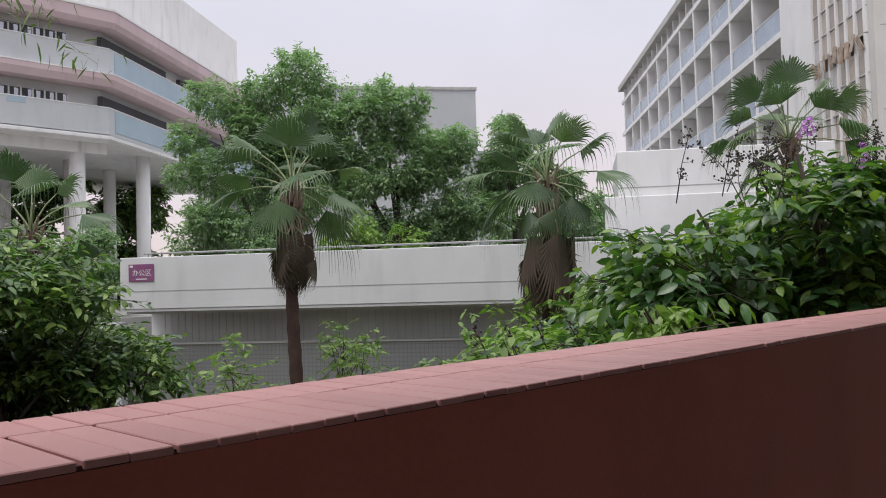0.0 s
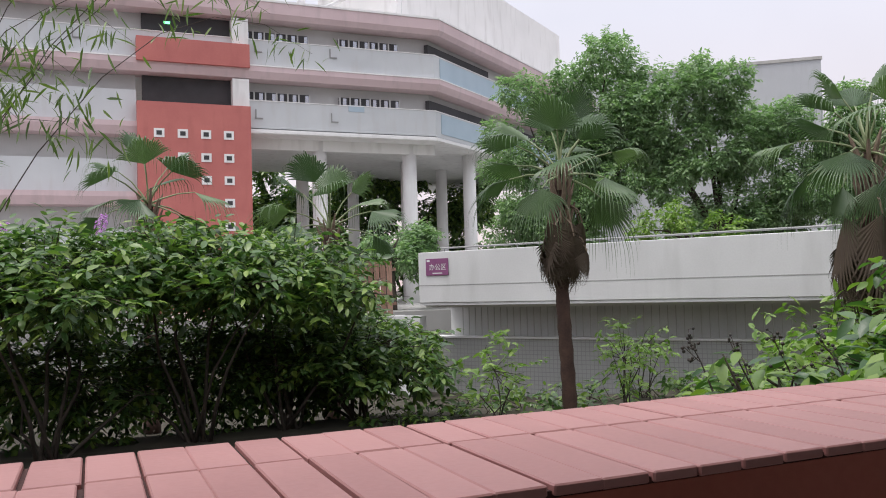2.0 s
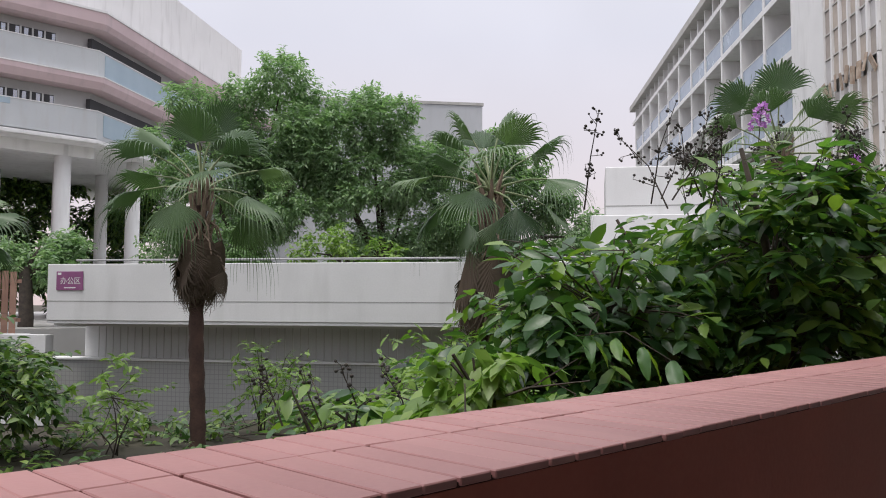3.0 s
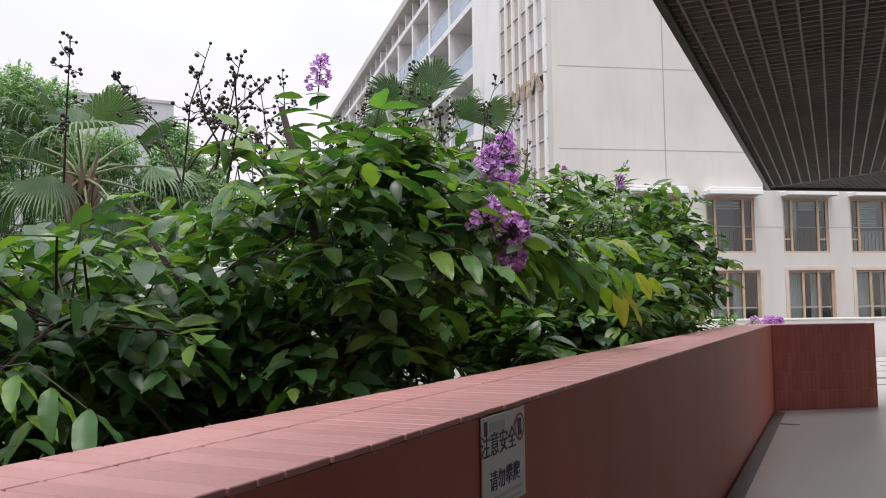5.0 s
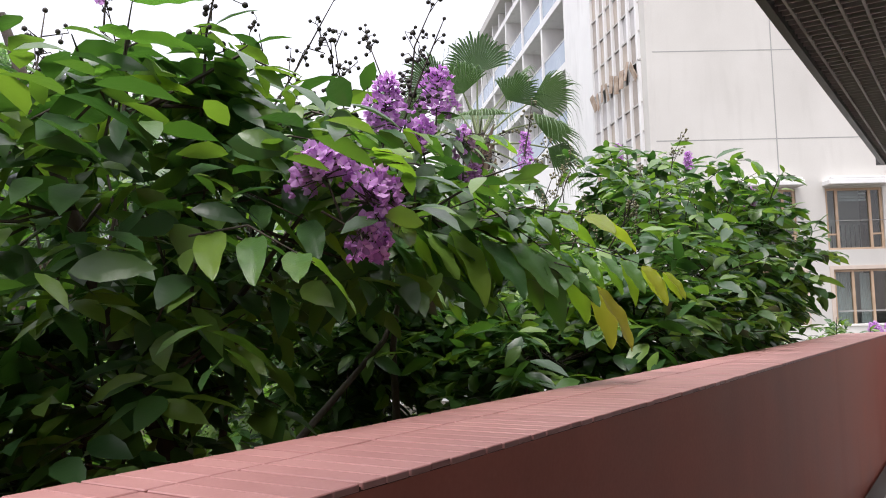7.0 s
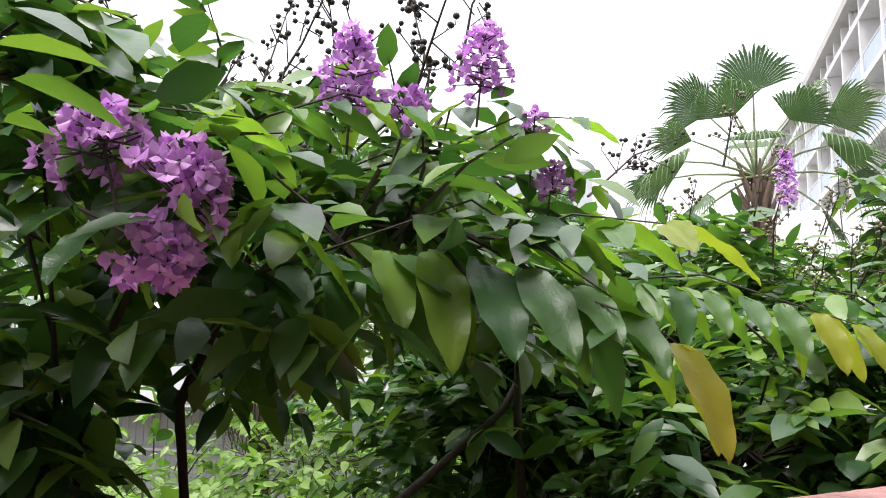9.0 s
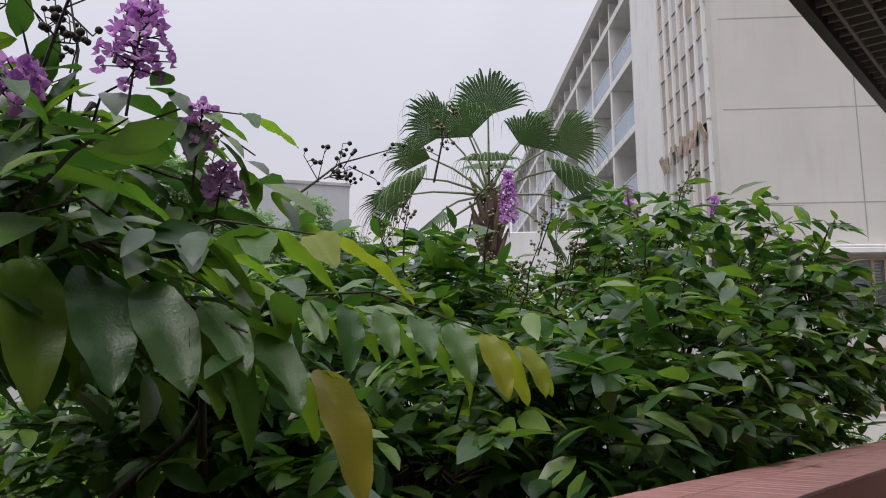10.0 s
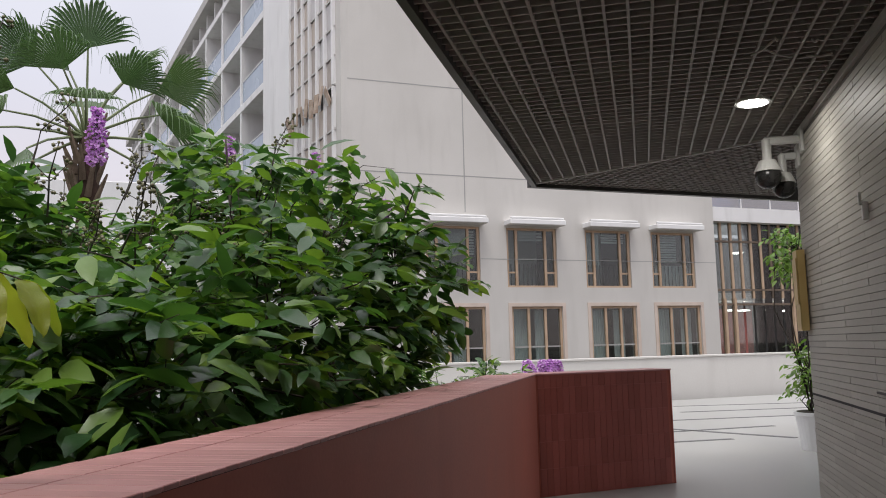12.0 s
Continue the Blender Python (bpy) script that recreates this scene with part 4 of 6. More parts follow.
band("fascia", front, [(-0.8, 12.35), (0.25, 12.42), (0.42, 12.78), (0.42, 13.05), (-0.8, 13.05)], M_PINK, "pink storey band")
band("fascia", front, [(-0.8, 15.55), (0.35, 15.62), (0.5, 15.9), (0.5, 16.5), (-0.8, 16.5)], M_PINK, "pink roof band")
band("fascia_edge", front, rect(-0.1, 0.44, 13.053, 13.12), M_WHITE)
band("roof_edge", front, rect(-0.1, 0.54, 16.503, 16.62), M_WHITE)
band("roof_slab", front, rect(-14, -0.82, 16.2, 16.6), M_WHITE)
band("inner_floor", front, rect(-14, -0.82, 12.6, 12.9), M_WHITE)
band("parapet", front, rect(-3.2, -3.0, 16.604, 17.4), M_WHITE)

# windows in the set-back wall
for z, s in ((11.32, 0), (14.57, 0)):
    for y0, y1 in ((4.2, 7.8), (9.5, 13.0)):
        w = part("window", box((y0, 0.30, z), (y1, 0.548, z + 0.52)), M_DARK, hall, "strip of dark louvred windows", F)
        n = 6
        for k in range(n + 1):
            x = y0 + (y1 - y0) * k / n
            part("window_bar", box((x - 0.04, 0.24, z - 0.02), (x + 0.04, 0.298, z + 0.54)), M_SHADEWALL2, w)
        for k in range(n):
            x = y0 + (y1 - y0) * (k + 0.3 + 0.3 * ((k * 7) % 3) / 2) / n
            part("window_pane", box((x, 0.285, z + 0.05), (x + 0.2, 0.297, z + 0.47)), M_GLASSB, w)
    for x0, x1 in ((-0.2, 7.5), (9.5, 17.0), (19, 25)):
        part("wing_window", box((x0, 0.30, z), (x1, 0.548, z + 0.62)), M_DARK, hall, "dark ribbon window", FWG)
    part("wing_panel", box((0.6, -0.035, z - 1.25), (25, 0.0, z - 0.1)), M_BLUE, hall, "blue-grey panel below the ribbon window", FWG)
part("vent_panel", box((9.9, -0.02, 11.0), (10.8, 0.3, 11.36)), M_BLUE, hall, m=F)
for z in (10.35, 13.9):
    for y in (3.6 + 1.2, 8.9, -4.0):
        part("pipe_bracket", box((y, -0.05, z), (y + 0.05, -0.001, z + 0.5)), M_STEELGREY, hall, m=F)
        part("pipe_foot", box((y + 0.051, -0.05, z), (y + 0.4, -0.001, z + 0.06)), M_STEELGREY, hall, m=F)
# columns
for x, y, r in ((-44.6, 8.6, 0.42), (-44.6, 14.0, 0.42), (-47.5, 19.2, 0.42), (-53.5, 26.8, 0.42), (-52.5, 9.5, 0.4), (-51.0, 16.2, 0.4), (-54.0, 20.0, 0.4), (-53.5, 4.0, 0.4), (-56, 14, 0.4)):
    part("column", cyl(r, r, -1.2, 9.552, 24), M_WHITE, hall, "round white column", pose(x, y, 0), smooth=True)
part("beam", box((4.5, 1.2, 8.95), (15.5, 1.6, 9.548)), M_WHITE, hall, m=F)
# Mostly hidden pale slab, added to bounce light onto the office soffit.
tagged(part("pavement", box((-75, -30, -1.3), (-30.5, 60, 0.3)), M_FLOOR), "pale paved slab added under the office building to bounce light up", "pavement", kind="structure")
# stair tower in red and the part left of it, down to the ground
part("tower", box((-1.1, -0.62, -1.2), (4.45, 3.0, 10.85)), M_REDPAINT, hall, "red stair tower face", F)
part("tower_upper", box((-1.1, -0.62, 12.9), (4.45, 0.1, 14.1)), M_REDPAINT, hall, "red balcony panel", F)
for z in (10.854, 14.104):
    # Near-black sheet paints the shade inside the open landing.
    part("tower_opening", box((-0.8, 0.35, z), (3.6, 0.5, z + (1.49 if z < 12 else 1.44))), M_DARK, hall, "near-black sheet painting the shade of an open stair landing", F)
    part("tower_jamb", box((3.6, -0.3, z), (4.45, 0.45, z + (1.49 if z < 12 else 1.44))), M_WHITE, hall, m=F)
part("exit_lamp", box((0.3, 0.30, 15.1), (0.6, 0.349, 15.22)), M_EXIT, hall, "small green glowing exit sign", F)
for r, (c0, z) in enumerate(((0, 9.28), (1, 8.1), (2, 6.95), (3, 5.8), (3, 4.6))):
    for c in range(c0, 4):
        x = -0.08 + c * 1.13
        q = part("opening_frame", box((x - 0.25, -0.66, z - 0.22), (x + 0.25, -0.622, z + 0.22)), M_WHITE, hall, "small white-framed square opening, its inner shade a near-black plate", F)
        # Raised near-black plate paints the shade of the hole.
        part("opening", box((x - 0.13, -0.672, z - 0.11), (x + 0.13, -0.662, z + 0.11)), M_DARK, q)
left = [(BX, -24), (BX, -1.1)]
for z in (2.6, 6.1, 9.6):
    band("left_spandrel", left, rect(-0.3, 0.0, z + 0.25, z + 1.9), M_SPAN)
    band("left_wall", left, rect(-0.75, -0.55, z + 1.5, z + 3.3), M_SHADEWALL2)
    band("left_fascia", left, [(-0.8, z - 0.45), (0.25, z - 0.4), (0.42, z), (0.42, z + 0.25), (-0.8, z + 0.25)], M_PINK, "pink storey band")
band("left_base", left, rect(-0.75, -0.5, -1.2, 2.2), M_SHADEWALL2)
# roof frame and wing top
part("wing_top", box((0.8, 3.0, 16.6), (27, 3.4, 22.9)), M_WHITE, hall, "tall white roof wall", FWG)
part("wing_top_end", box((0.8, 3.404, 16.6), (1.2, 9, 22.9)), M_WHITE, hall, m=FWG)
for y in range(-22, 16, 6):
    part("frame_post", box((y, 3.2, 16.9), (y + 0.4, 3.6, 20.2)), M_STEEL, hall, "white roof frame post", F)
    part("frame_rafter", box((y, 3.2, 20.2), (y + 0.4, 9, 20.55)), M_STEEL, hall, m=F)
for q in (3.1, 5.5, 8.4):
    part("frame_beam", box((-24, q, 20.554), (15, q + 0.45, 20.95)), M_STEEL, hall, "white roof frame beam", F)
    part("frame_beam", box((-0.5, q, 19.8), (0.78, q + 0.45, 20.5)), M_STEEL, hall, m=FWG)
for k in range(6):
    part("frame_brace", joined("brace", [tube([(-22 + 6 * k, 3.3, 16.95), (-16.2 + 6 * k, 3.3, 20.2)], [0.12, 0.12], 6)]), M_STEEL, hall, m=F)


# ---- plants ----
def stems(rng, base, tips, r0, bend=0.25):
    """Branching stems from base to each tip, tapered and bent."""
    out = []
    for tp in tips:
        b = Vector(base) + Vector((rng.uniform(-0.12, 0.12), rng.uniform(-0.12, 0.12), 0))
        t = Vector(tp)
        mid = b.lerp(t, 0.5) + Vector((rng.uniform(-bend, bend), rng.uniform(-bend, bend), rng.uniform(0, bend)))
        q1, q3 = b.lerp(mid, 0.5) + Vector((rng.uniform(-0.05, 0.05), rng.uniform(-0.05, 0.05), 0.05)), mid.lerp(t, 0.5) + Vector((0, 0, 0.08))
        out.append(tube([b, q1, mid, q3, t], [r0, r0 * 0.8, r0 * 0.62, r0 * 0.4, r0 * 0.15], 6))
    return out


def shrub(name, label, base, blobs, twigs, leaves, span, size, mat, seed, stem_r=0.03, stem_n=8, hang=0.5, keep=None, group="", cat="shrub", shell=0.5):
    rng = np.random.default_rng(seed)
    s = thing(name, Matrix.Translation(base), label, cat, group)
    b = Vector(base)
    tips, d = blob_points(rng, blobs, twigs, shell)
    dirs = d * np.array([1, 1, 0.5]) + rng.normal(0, 0.35, (twigs, 3))
    P, A, U, L, Wd = sprays(rng, tips, dirs, leaves, span, size, hang, keep=keep)
    me = leaf_mesh("foliage", P - np.array(base), A, U, L, Wd, fine=mat is M_LEAF)
    tagged(part("foliage", me, mat, s), "many glossy green leaves", kind="stuff")
    pick = rng.choice(len(tips), stem_n, replace=False)
    for v, f in stems(rng, (0, 0, -0.15), [tips[i] - np.array(base) for i in pick], stem_r):
        part("stem", raw_mesh("stem", v, f), M_BARK, s, "dark bent stem", smooth=True)
    twig = [tube([tips[i] - np.array(base) - d[i] * 0.35, tips[i] - np.array(base), tips[i] - np.array(base) + unit(dirs[i]) * span * 0.45], [0.007, 0.005, 0.002], 4) for i in range(0, len(tips), 3)]
    tagged(part("twig_mass", joined("twig_mass", twig), M_BARK, s), kind="stuff")
    return s


def clear_of_wall(P, A, L):
    """Leaves stay off the parapet and out of the walkway."""
    tip = P + unit(A) * L[:, None]
    low = np.minimum(P[:, 2], tip[:, 2])
    far = np.maximum(P[:, 0], tip[:, 0])
    return ((far < -0.47) | (low > 1.16)) & (far < 0.28)


def thin_below(P, A, L):
    """As above, with the leaves gone from the shaded inside round the stems."""
    inside = (P[:, 2] < 1.36 + 0.1 * np.sin(P[:, 1] * 5)) & (P[:, 0] > -3.4) & ((P[:, 1] > 3.2) | ((P[:, 1] > 2.95) & (P[:, 0] > -1.6)))
    return clear_of_wall(P, A, L) & (~inside | (np.modf(np.abs(P[:, 0] * 91.7 + P[:, 1] * 57.3))[0] < 0.06))


def panicle(s, at, up, height, spread, count, seed):
    """A flower head of crumpled six-petalled blossoms on short stalks."""
    rng = np.random.default_rng(seed)
    up = unit(np.array(up, float))
    a = unit(np.cross(up, [0.3, 0.9, 0.1]))
    b = np.cross(up, a)
    P, A, U, L, Wd = [], [], [], [], []
    st = []
    count *= 2
    for k in range(count):
        t = k / count
        th = k * 2.4
        r = spread * (1 - 0.6 * t) * rng.uniform(0.45, 1.25)
        c = up * height * t + (a * math.cos(th) + b * math.sin(th)) * r
        n = unit(c - up * height * t * 0.8 + up * 0.02 + rng.normal(0, 0.01, 3))
        p1 = unit(np.cross(n, up + rng.normal(0, 0.2, 3)))
        p2 = np.cross(n, p1)
        st.append(tube([up * height * t * 0.85, c], [0.0025, 0.0015], 4))
        for j in range(6):
            w = 2 * math.pi * j / 6 + rng.uniform(-0.2, 0.2)
            dd = p1 * math.cos(w) + p2 * math.sin(w)
            P.append(c + dd * 0.003)
            A.append(dd + n * rng.uniform(0.05, 0.6))
            U.append(n + rng.normal(0, 0.4, 3))
            L.append(0.023 * rng.uniform(0.7, 1.25))
            Wd.append(0.026 * rng.uniform(0.75, 1.2))
    me = leaf_mesh("petals", np.array(P), np.array(A), np.array(U), np.array(L), np.array(Wd), fold=-0.3, droop=-0.2, fine=True)
    rel = Vector(at) - s.matrix_basis.translation
    f = part("flower_head", me, M_PETAL, s, "purple crape myrtle flower head", Matrix.Translation(rel))
    part("flower_stalk", joined("stalks", st + [tube([-up * 0.12, up * height], [0.004, 0.002], 5)]), M_BARK, f)


PODS = {}


def seed_stalk(s, at, direction, length, seed):
    """A bare branching panicle: side twigs that fork into short ends with round seed pods."""
    rng = np.random.default_rng(seed)
    d = unit(np.array(direction, float))
    pieces, spots = [], []
    end = d * length
    mid = end * 0.5 + np.append(rng.normal(0, 0.05, 2), 0.05) * length
    pieces.append(tube([(0, 0, 0), mid * 0.5 + end * 0.02, mid, mid * 0.45 + end * 0.55, end], [0.006, 0.005, 0.004, 0.003, 0.002], 5))
    spots.append(tuple(end))
    for k in range(int(length * 17)):
        t = rng.uniform(0.25, 0.97)
        p = mid * 2 * t * (1 - t) + end * t * t
        out = unit(unit(rng.normal(0, 1, 3)) + d * 0.7)
        ln = rng.uniform(0.05, 0.15) * (1.25 - 0.75 * t)
        q = p + out * ln
        pieces.append(tube([p, q], [0.0026, 0.0018], 4))
        for j in range(3):
            b = p + out * ln * (0.55 + 0.45 * j / 2)
            e = b + unit(rng.normal(0, 1, 3) + d * 0.4) * rng.uniform(0.018, 0.035)
            pieces.append(tube([b, e], [0.0016, 0.0014], 4))
            spots.append(tuple(e))
    rel = Vector(at) - s.matrix_basis.translation
    part("seed_stalk", joined("stalk", pieces), M_BARK, s, "bare brown seed stalk", Matrix.Translation(rel))
    PODS.setdefault(s.name, (s, []))[1].extend(Vector(q) + rel for q in spots)


def big_leaf_mesh(variant):
    """One large near leaf: stalk end at 0, along +x, wavy edge, side veins pressed in, tip curled down."""
    rng = random.Random(variant)
    n = 22
    curl = rng.uniform(0.10, 0.38)
    twist = rng.uniform(-0.35, 0.35)
    vs, fs = [], []
    for i in range(n + 1):
        t = i / n
        w = 0.20 * (max(0.0, math.sin(math.pi * t ** 0.85)) ** 0.62) * (1 - 0.12 * t)
        dz = -curl * t * t
        for sgn in (-1, -0.66, -0.33, 0, 0.33, 0.66, 1):
            x = t + 0.10 * abs(sgn) * w
            wav = 0.016 * math.sin(t * 17 + variant * 1.7 + sgn * 1.3) * abs(sgn) ** 2
            rib = 0.012 * (1 if i % 2 else -1) * min(1.0, abs(sgn) * 3) * (1 - 0.85 * sgn * sgn)
            vs.append((x, w * sgn, dz + 0.42 * abs(sgn) ** 1.3 * w * 0.55 + wav + rib + twist * t * w * sgn))
    for i in range(n):
        for j in range(6):
            a = i * 7 + j
            fs.append((a, a + 1, a + 8, a + 7))
    me = raw_mesh("large_leaf", vs, fs)
    me.polygons.foreach_set("use_smooth", [True] * len(me.polygons))
    return me


# main crape myrtle by the wall
main_blobs = [(-1.5, 2.7, 1.72, 0.8, 0.9, 0.5), (-2.35, 2.05, 1.28, 0.8, 0.9, 0.48), (-0.95, 3.5, 1.75, 0.42, 0.7, 0.3), (-1.9, 3.7, 1.78, 0.8, 0.9, 0.45), (-1.2, 2.45, 2.02, 0.35, 0.45, 0.28), (-2.6, 1.5, 0.6, 0.7, 0.8, 0.65),
              (-3.0, 2.7, 1.25, 0.9, 0.9, 0.42), (-2.5, 2.1, 0.85, 0.75, 0.5, 0.7), (-3.1, 2.0, 0.55, 0.7, 0.7, 0.65), (-2.3, 2.75, 0.9, 0.6, 0.6, 0.55), (-1.4, 2.6, 1.1, 0.45, 0.35, 0.4), (-1.25, 3.85, 2.06, 0.33, 0.4, 0.26), (-1.5, 3.2, 2.08, 0.42, 0.45, 0.28), (-2.0, 1.5, 1.3, 0.5, 0.6, 0.5)]
myrtle = shrub("crape_myrtle", "leaning crape myrtle with purple flowers and dark stems", (-1.85, 3.05, -0.62), main_blobs, 1000, 8, 0.36, 0.165, M_LEAF, 3, 0.022, 9, 0.28, thin_below, "shrubs behind the parapet")
for path, r in (([(-1.5, 3.05, -0.75), (-1.5, 2.93, 0.85), (-1.5, 2.71, 1.2), (-1.5, 2.47, 1.8), (-1.55, 2.3, 2.3)], 0.042), ([(-2.05, 4.9, -0.75), (-2.0, 4.86, 0.5), (-1.97, 4.78, 1.2), (-1.75, 4.6, 1.75)], 0.032),
                ([(-2.05, 3.75, -0.75), (-2.0, 4.05, 0.8), (-1.97, 4.7, 1.25), (-1.9, 5.0, 1.8)], 0.026), ([(-1.75, 3.5, -0.75), (-1.8, 3.35, 0.7), (-1.55, 3.2, 1.3), (-1.2, 3.3, 1.8)], 0.028),
                ([(-1.95, 2.7, -0.75), (-2.0, 2.75, 0.6), (-2.2, 2.5, 1.3), (-2.4, 2.2, 1.9)], 0.03), ([(-1.5, 2.93, 0.85), (-1.3, 2.9, 1.35), (-0.95, 2.95, 1.7)], 0.018)):
    o = Vector((-1.85, 3.05, -0.62))
    v, f = tube([Vector(q) - o for q in path], [r * (1.1 - 0.75 * k / (len(path) - 1)) for k in range(len(path))], 9)
    part("trunk", raw_mesh("trunk", v, f), M_BARK, myrtle, "dark smooth trunk", smooth=True)
for at, up, h, sp, c, k in (((-0.70, 2.78, 1.76), (-0.3, -0.2, 1), 0.10, 0.105, 19, 1), ((-0.64, 2.88, 1.70), (0.3, 0.5, 0.6), 0.10, 0.10, 21, 15), ((-0.63, 2.83, 1.61), (0.3, 0.5, -0.3), 0.10, 0.085, 17, 2), ((-0.96, 3.40, 2.05), (0.1, 0, 1), 0.20, 0.085, 22, 3), ((-0.92, 3.5, 2.03), (0.5, 0.4, 0.5), 0.1, 0.06, 9, 8),
                            ((-1.03, 3.86, 2.22), (0, 0.1, 1), 0.2, 0.085, 20, 5), ((-1.03, 4.13, 1.94), (0.1, 0.1, 1), 0.1, 0.06, 9, 6), ((-1.02, 4.05, 2.06), (0, 0.1, 1), 0.14, 0.045, 6, 7), ((-1.6, 2.69, 2.5), (0.1, 0, 1), 0.16, 0.06, 8, 4)):
    panicle(myrtle, at, up, h, sp, c, k)
rsd = random.Random(5)
for k in range(26):
    seed_stalk(myrtle, (-1.6 + rsd.uniform(-0.8, 0.5), 2.5 + rsd.uniform(-0.8, 1.4), 1.95 + rsd.uniform(-0.05, 0.15)), (rsd.uniform(-0.7, 0.5), rsd.uniform(-0.6, 0.7), 1), rsd.uniform(0.4, 0.75), 20 + k)
seed_stalk(myrtle, (-1.5, 4.75, 2.1), (-0.05, 0.75, 0.42), 0.82, 60)
seed_stalk(myrtle, (-1.2, 3.9, 2.3), (0.1, 0.3, 1), 0.5, 61)

big = [big_leaf_mesh(k) for k in range(4)]


def leaf_branch(s, start, end, pairs, size, seed, old=0, sag=0.1, hang=0.8):
    """A drooping branch with pairs of large leaves along it."""
    rng = random.Random(seed)
    a, b = Vector(start), Vector(end)
    o = s.matrix_basis.translation
    mid = a.lerp(b, 0.5) + Vector((0, 0, sag))
    part("leaf_branch", joined("leaf_branch", [tube([a - o, mid - o, b - o], [0.004, 0.003, 0.0015], 5)]), M_BARK, s)
    d = (b - a).normalized()
    side = d.cross(Vector((0, 0, 1))).normalized()
    for k in range(pairs):
        t = (k + 0.6) / pairs
        p = a * (1 - t) ** 2 + mid * 2 * t * (1 - t) + b * t * t
        for sg in (-1, 1):
            al = (d * 0.35 + side * sg * 0.55 + Vector((0.3, -0.1, -hang * rng.uniform(0.6, 1.2)))).normalized()
            up = (Vector((0, 0, 1)) + side * sg * 0.5 + d * 0.3 + Vector((rng.uniform(-0.3, 0.3), rng.uniform(-0.3, 0.3), 0)))
            y = up.cross(al).normalized()
            z = al.cross(y)
            m = Matrix((al, y, z)).transposed().to_4x4()
            sc = size * rng.uniform(0.75, 1.15)
            me = big[rng.randrange(4)]
            last = k >= pairs - old
            ob = part("large_leaf", me if not last else old_leaf[rng.randrange(2)], M_LEAF_OLD if last else M_LEAF_BIG, s, "yellowing large leaf" if last else "", Matrix.Translation(p - o) @ m @ Matrix.Scale(sc, 4))


old_leaf = [big_leaf_mesh(k) for k in (10, 11)]
for q in old_leaf:
    q.materials.append(M_LEAF_OLD)
leaf_branch(myrtle, (-1.0, 3.2, 1.62), (-0.36, 3.95, 1.44), 9, 0.275, 1, 1, 0.26, 0.7)
leaf_branch(myrtle, (-0.95, 4.1, 1.66), (-0.27, 4.5, 1.52), 9, 0.18, 2, 2, 0.08, 0.75)
leaf_branch(myrtle, (-0.9, 3.75, 1.72), (-0.34, 3.92, 1.72), 4, 0.22, 3, 1, 0.06, 0.25)
leaf_branch(myrtle, (-1.3, 3.0, 1.78), (-0.72, 3.2, 1.66), 4, 0.22, 31, 0, 0.1, 0.5)
leaf_branch(myrtle, (-1.5, 3.5, 1.95), (-0.85, 3.75, 1.88), 5, 0.2, 32, 0, 0.1, 0.35)
leaf_branch(myrtle, (-1.4, 2.7, 1.75), (-0.72, 2.8, 1.62), 4, 0.2, 33, 0, 0.1, 0.5)
leaf_branch(myrtle, (-0.95, 2.5, 1.6), (-0.5, 2.5, 1.5), 3, 0.2, 4, 0, 0.06, 0.3)
leaf_branch(myrtle, (-1.1, 2.6, 1.85), (-0.62, 3.0, 1.86), 4, 0.17, 5, 0, 0.06, 0.2)
leaf_branch(myrtle, (-1.15, 2.42, 1.95), (-1.08, 2.42, 2.3), 3, 0.24, 7, 0, 0.05, 0.3)
leaf_branch(myrtle, (-1.9, 1.0, 1.15), (-1.25, 1.0, 1.02), 4, 0.19, 8)
leaf_branch(myrtle, (-1.0, 3.2, 2.0), (-0.8, 3.5, 2.02), 4, 0.14, 9, 0, 0.05, 0.2)
leaf_branch(myrtle, (-1.2, 3.9, 2.1), (-0.9, 4.15, 2.15), 4, 0.16, 10, 0, 0.05, 0.3)
leaf_branch(myrtle, (-1.7, 2.2, 1.9), (-1.5, 1.9, 1.85), 4, 0.2, 34, 0, 0.1, 0.4)

mid_blobs = [(-1.15, 7.9, 1.55, 0.65, 1.7, 0.85), (-1.95, 8.9, 2.35, 0.6, 0.9, 0.6), (-1.0, 6.3, 1.25, 0.5, 1.1, 0.5), (-2.4, 6.4, 1.5, 0.9, 1.4, 0.7), (-0.95, 9.4, 1.9, 0.45, 0.6, 0.7), (-2.6, 5.2, 1.3, 0.7, 0.8, 0.6), (-1.35, 5.4, 1.1, 0.6, 0.7, 0.42), (-3.2, 5.6, 1.2, 0.9, 1.1, 0.65),
             (-2.7, 7.2, 1.95, 0.75, 1.2, 0.5), (-3.4, 5.9, 1.8, 0.8, 0.9, 0.45), (-3.3, 8.6, 1.9, 0.8, 1.0, 0.6), (-1.3, 9.0, 0.9, 0.5, 0.9, 0.5)]
myrtle2 = shrub("crape_myrtle", "broad crape myrtle bush with seed heads and few flowers", (-1.7, 7.8, -0.62), mid_blobs, 2000, 8, 0.36, 0.18, M_LEAF, 8, 0.04, 16, 0.2, clear_of_wall, "shrubs behind the parapet")
for at, up, h, sp, c, k in (((-2.83, 8.17, 2.75), (0, 0, 1), 0.42, 0.08, 40, 11), ((-1.55, 9.2, 2.78), (0, 0, 1), 0.18, 0.05, 14, 12), ((-1.0, 9.3, 2.35), (0, 0, 1), 0.2, 0.05, 14, 13), ((-2.2, 9.0, 2.9), (0, 0, 1), 0.2, 0.05, 14, 14)):
    panicle(myrtle2, at, up, h, sp, c, k)
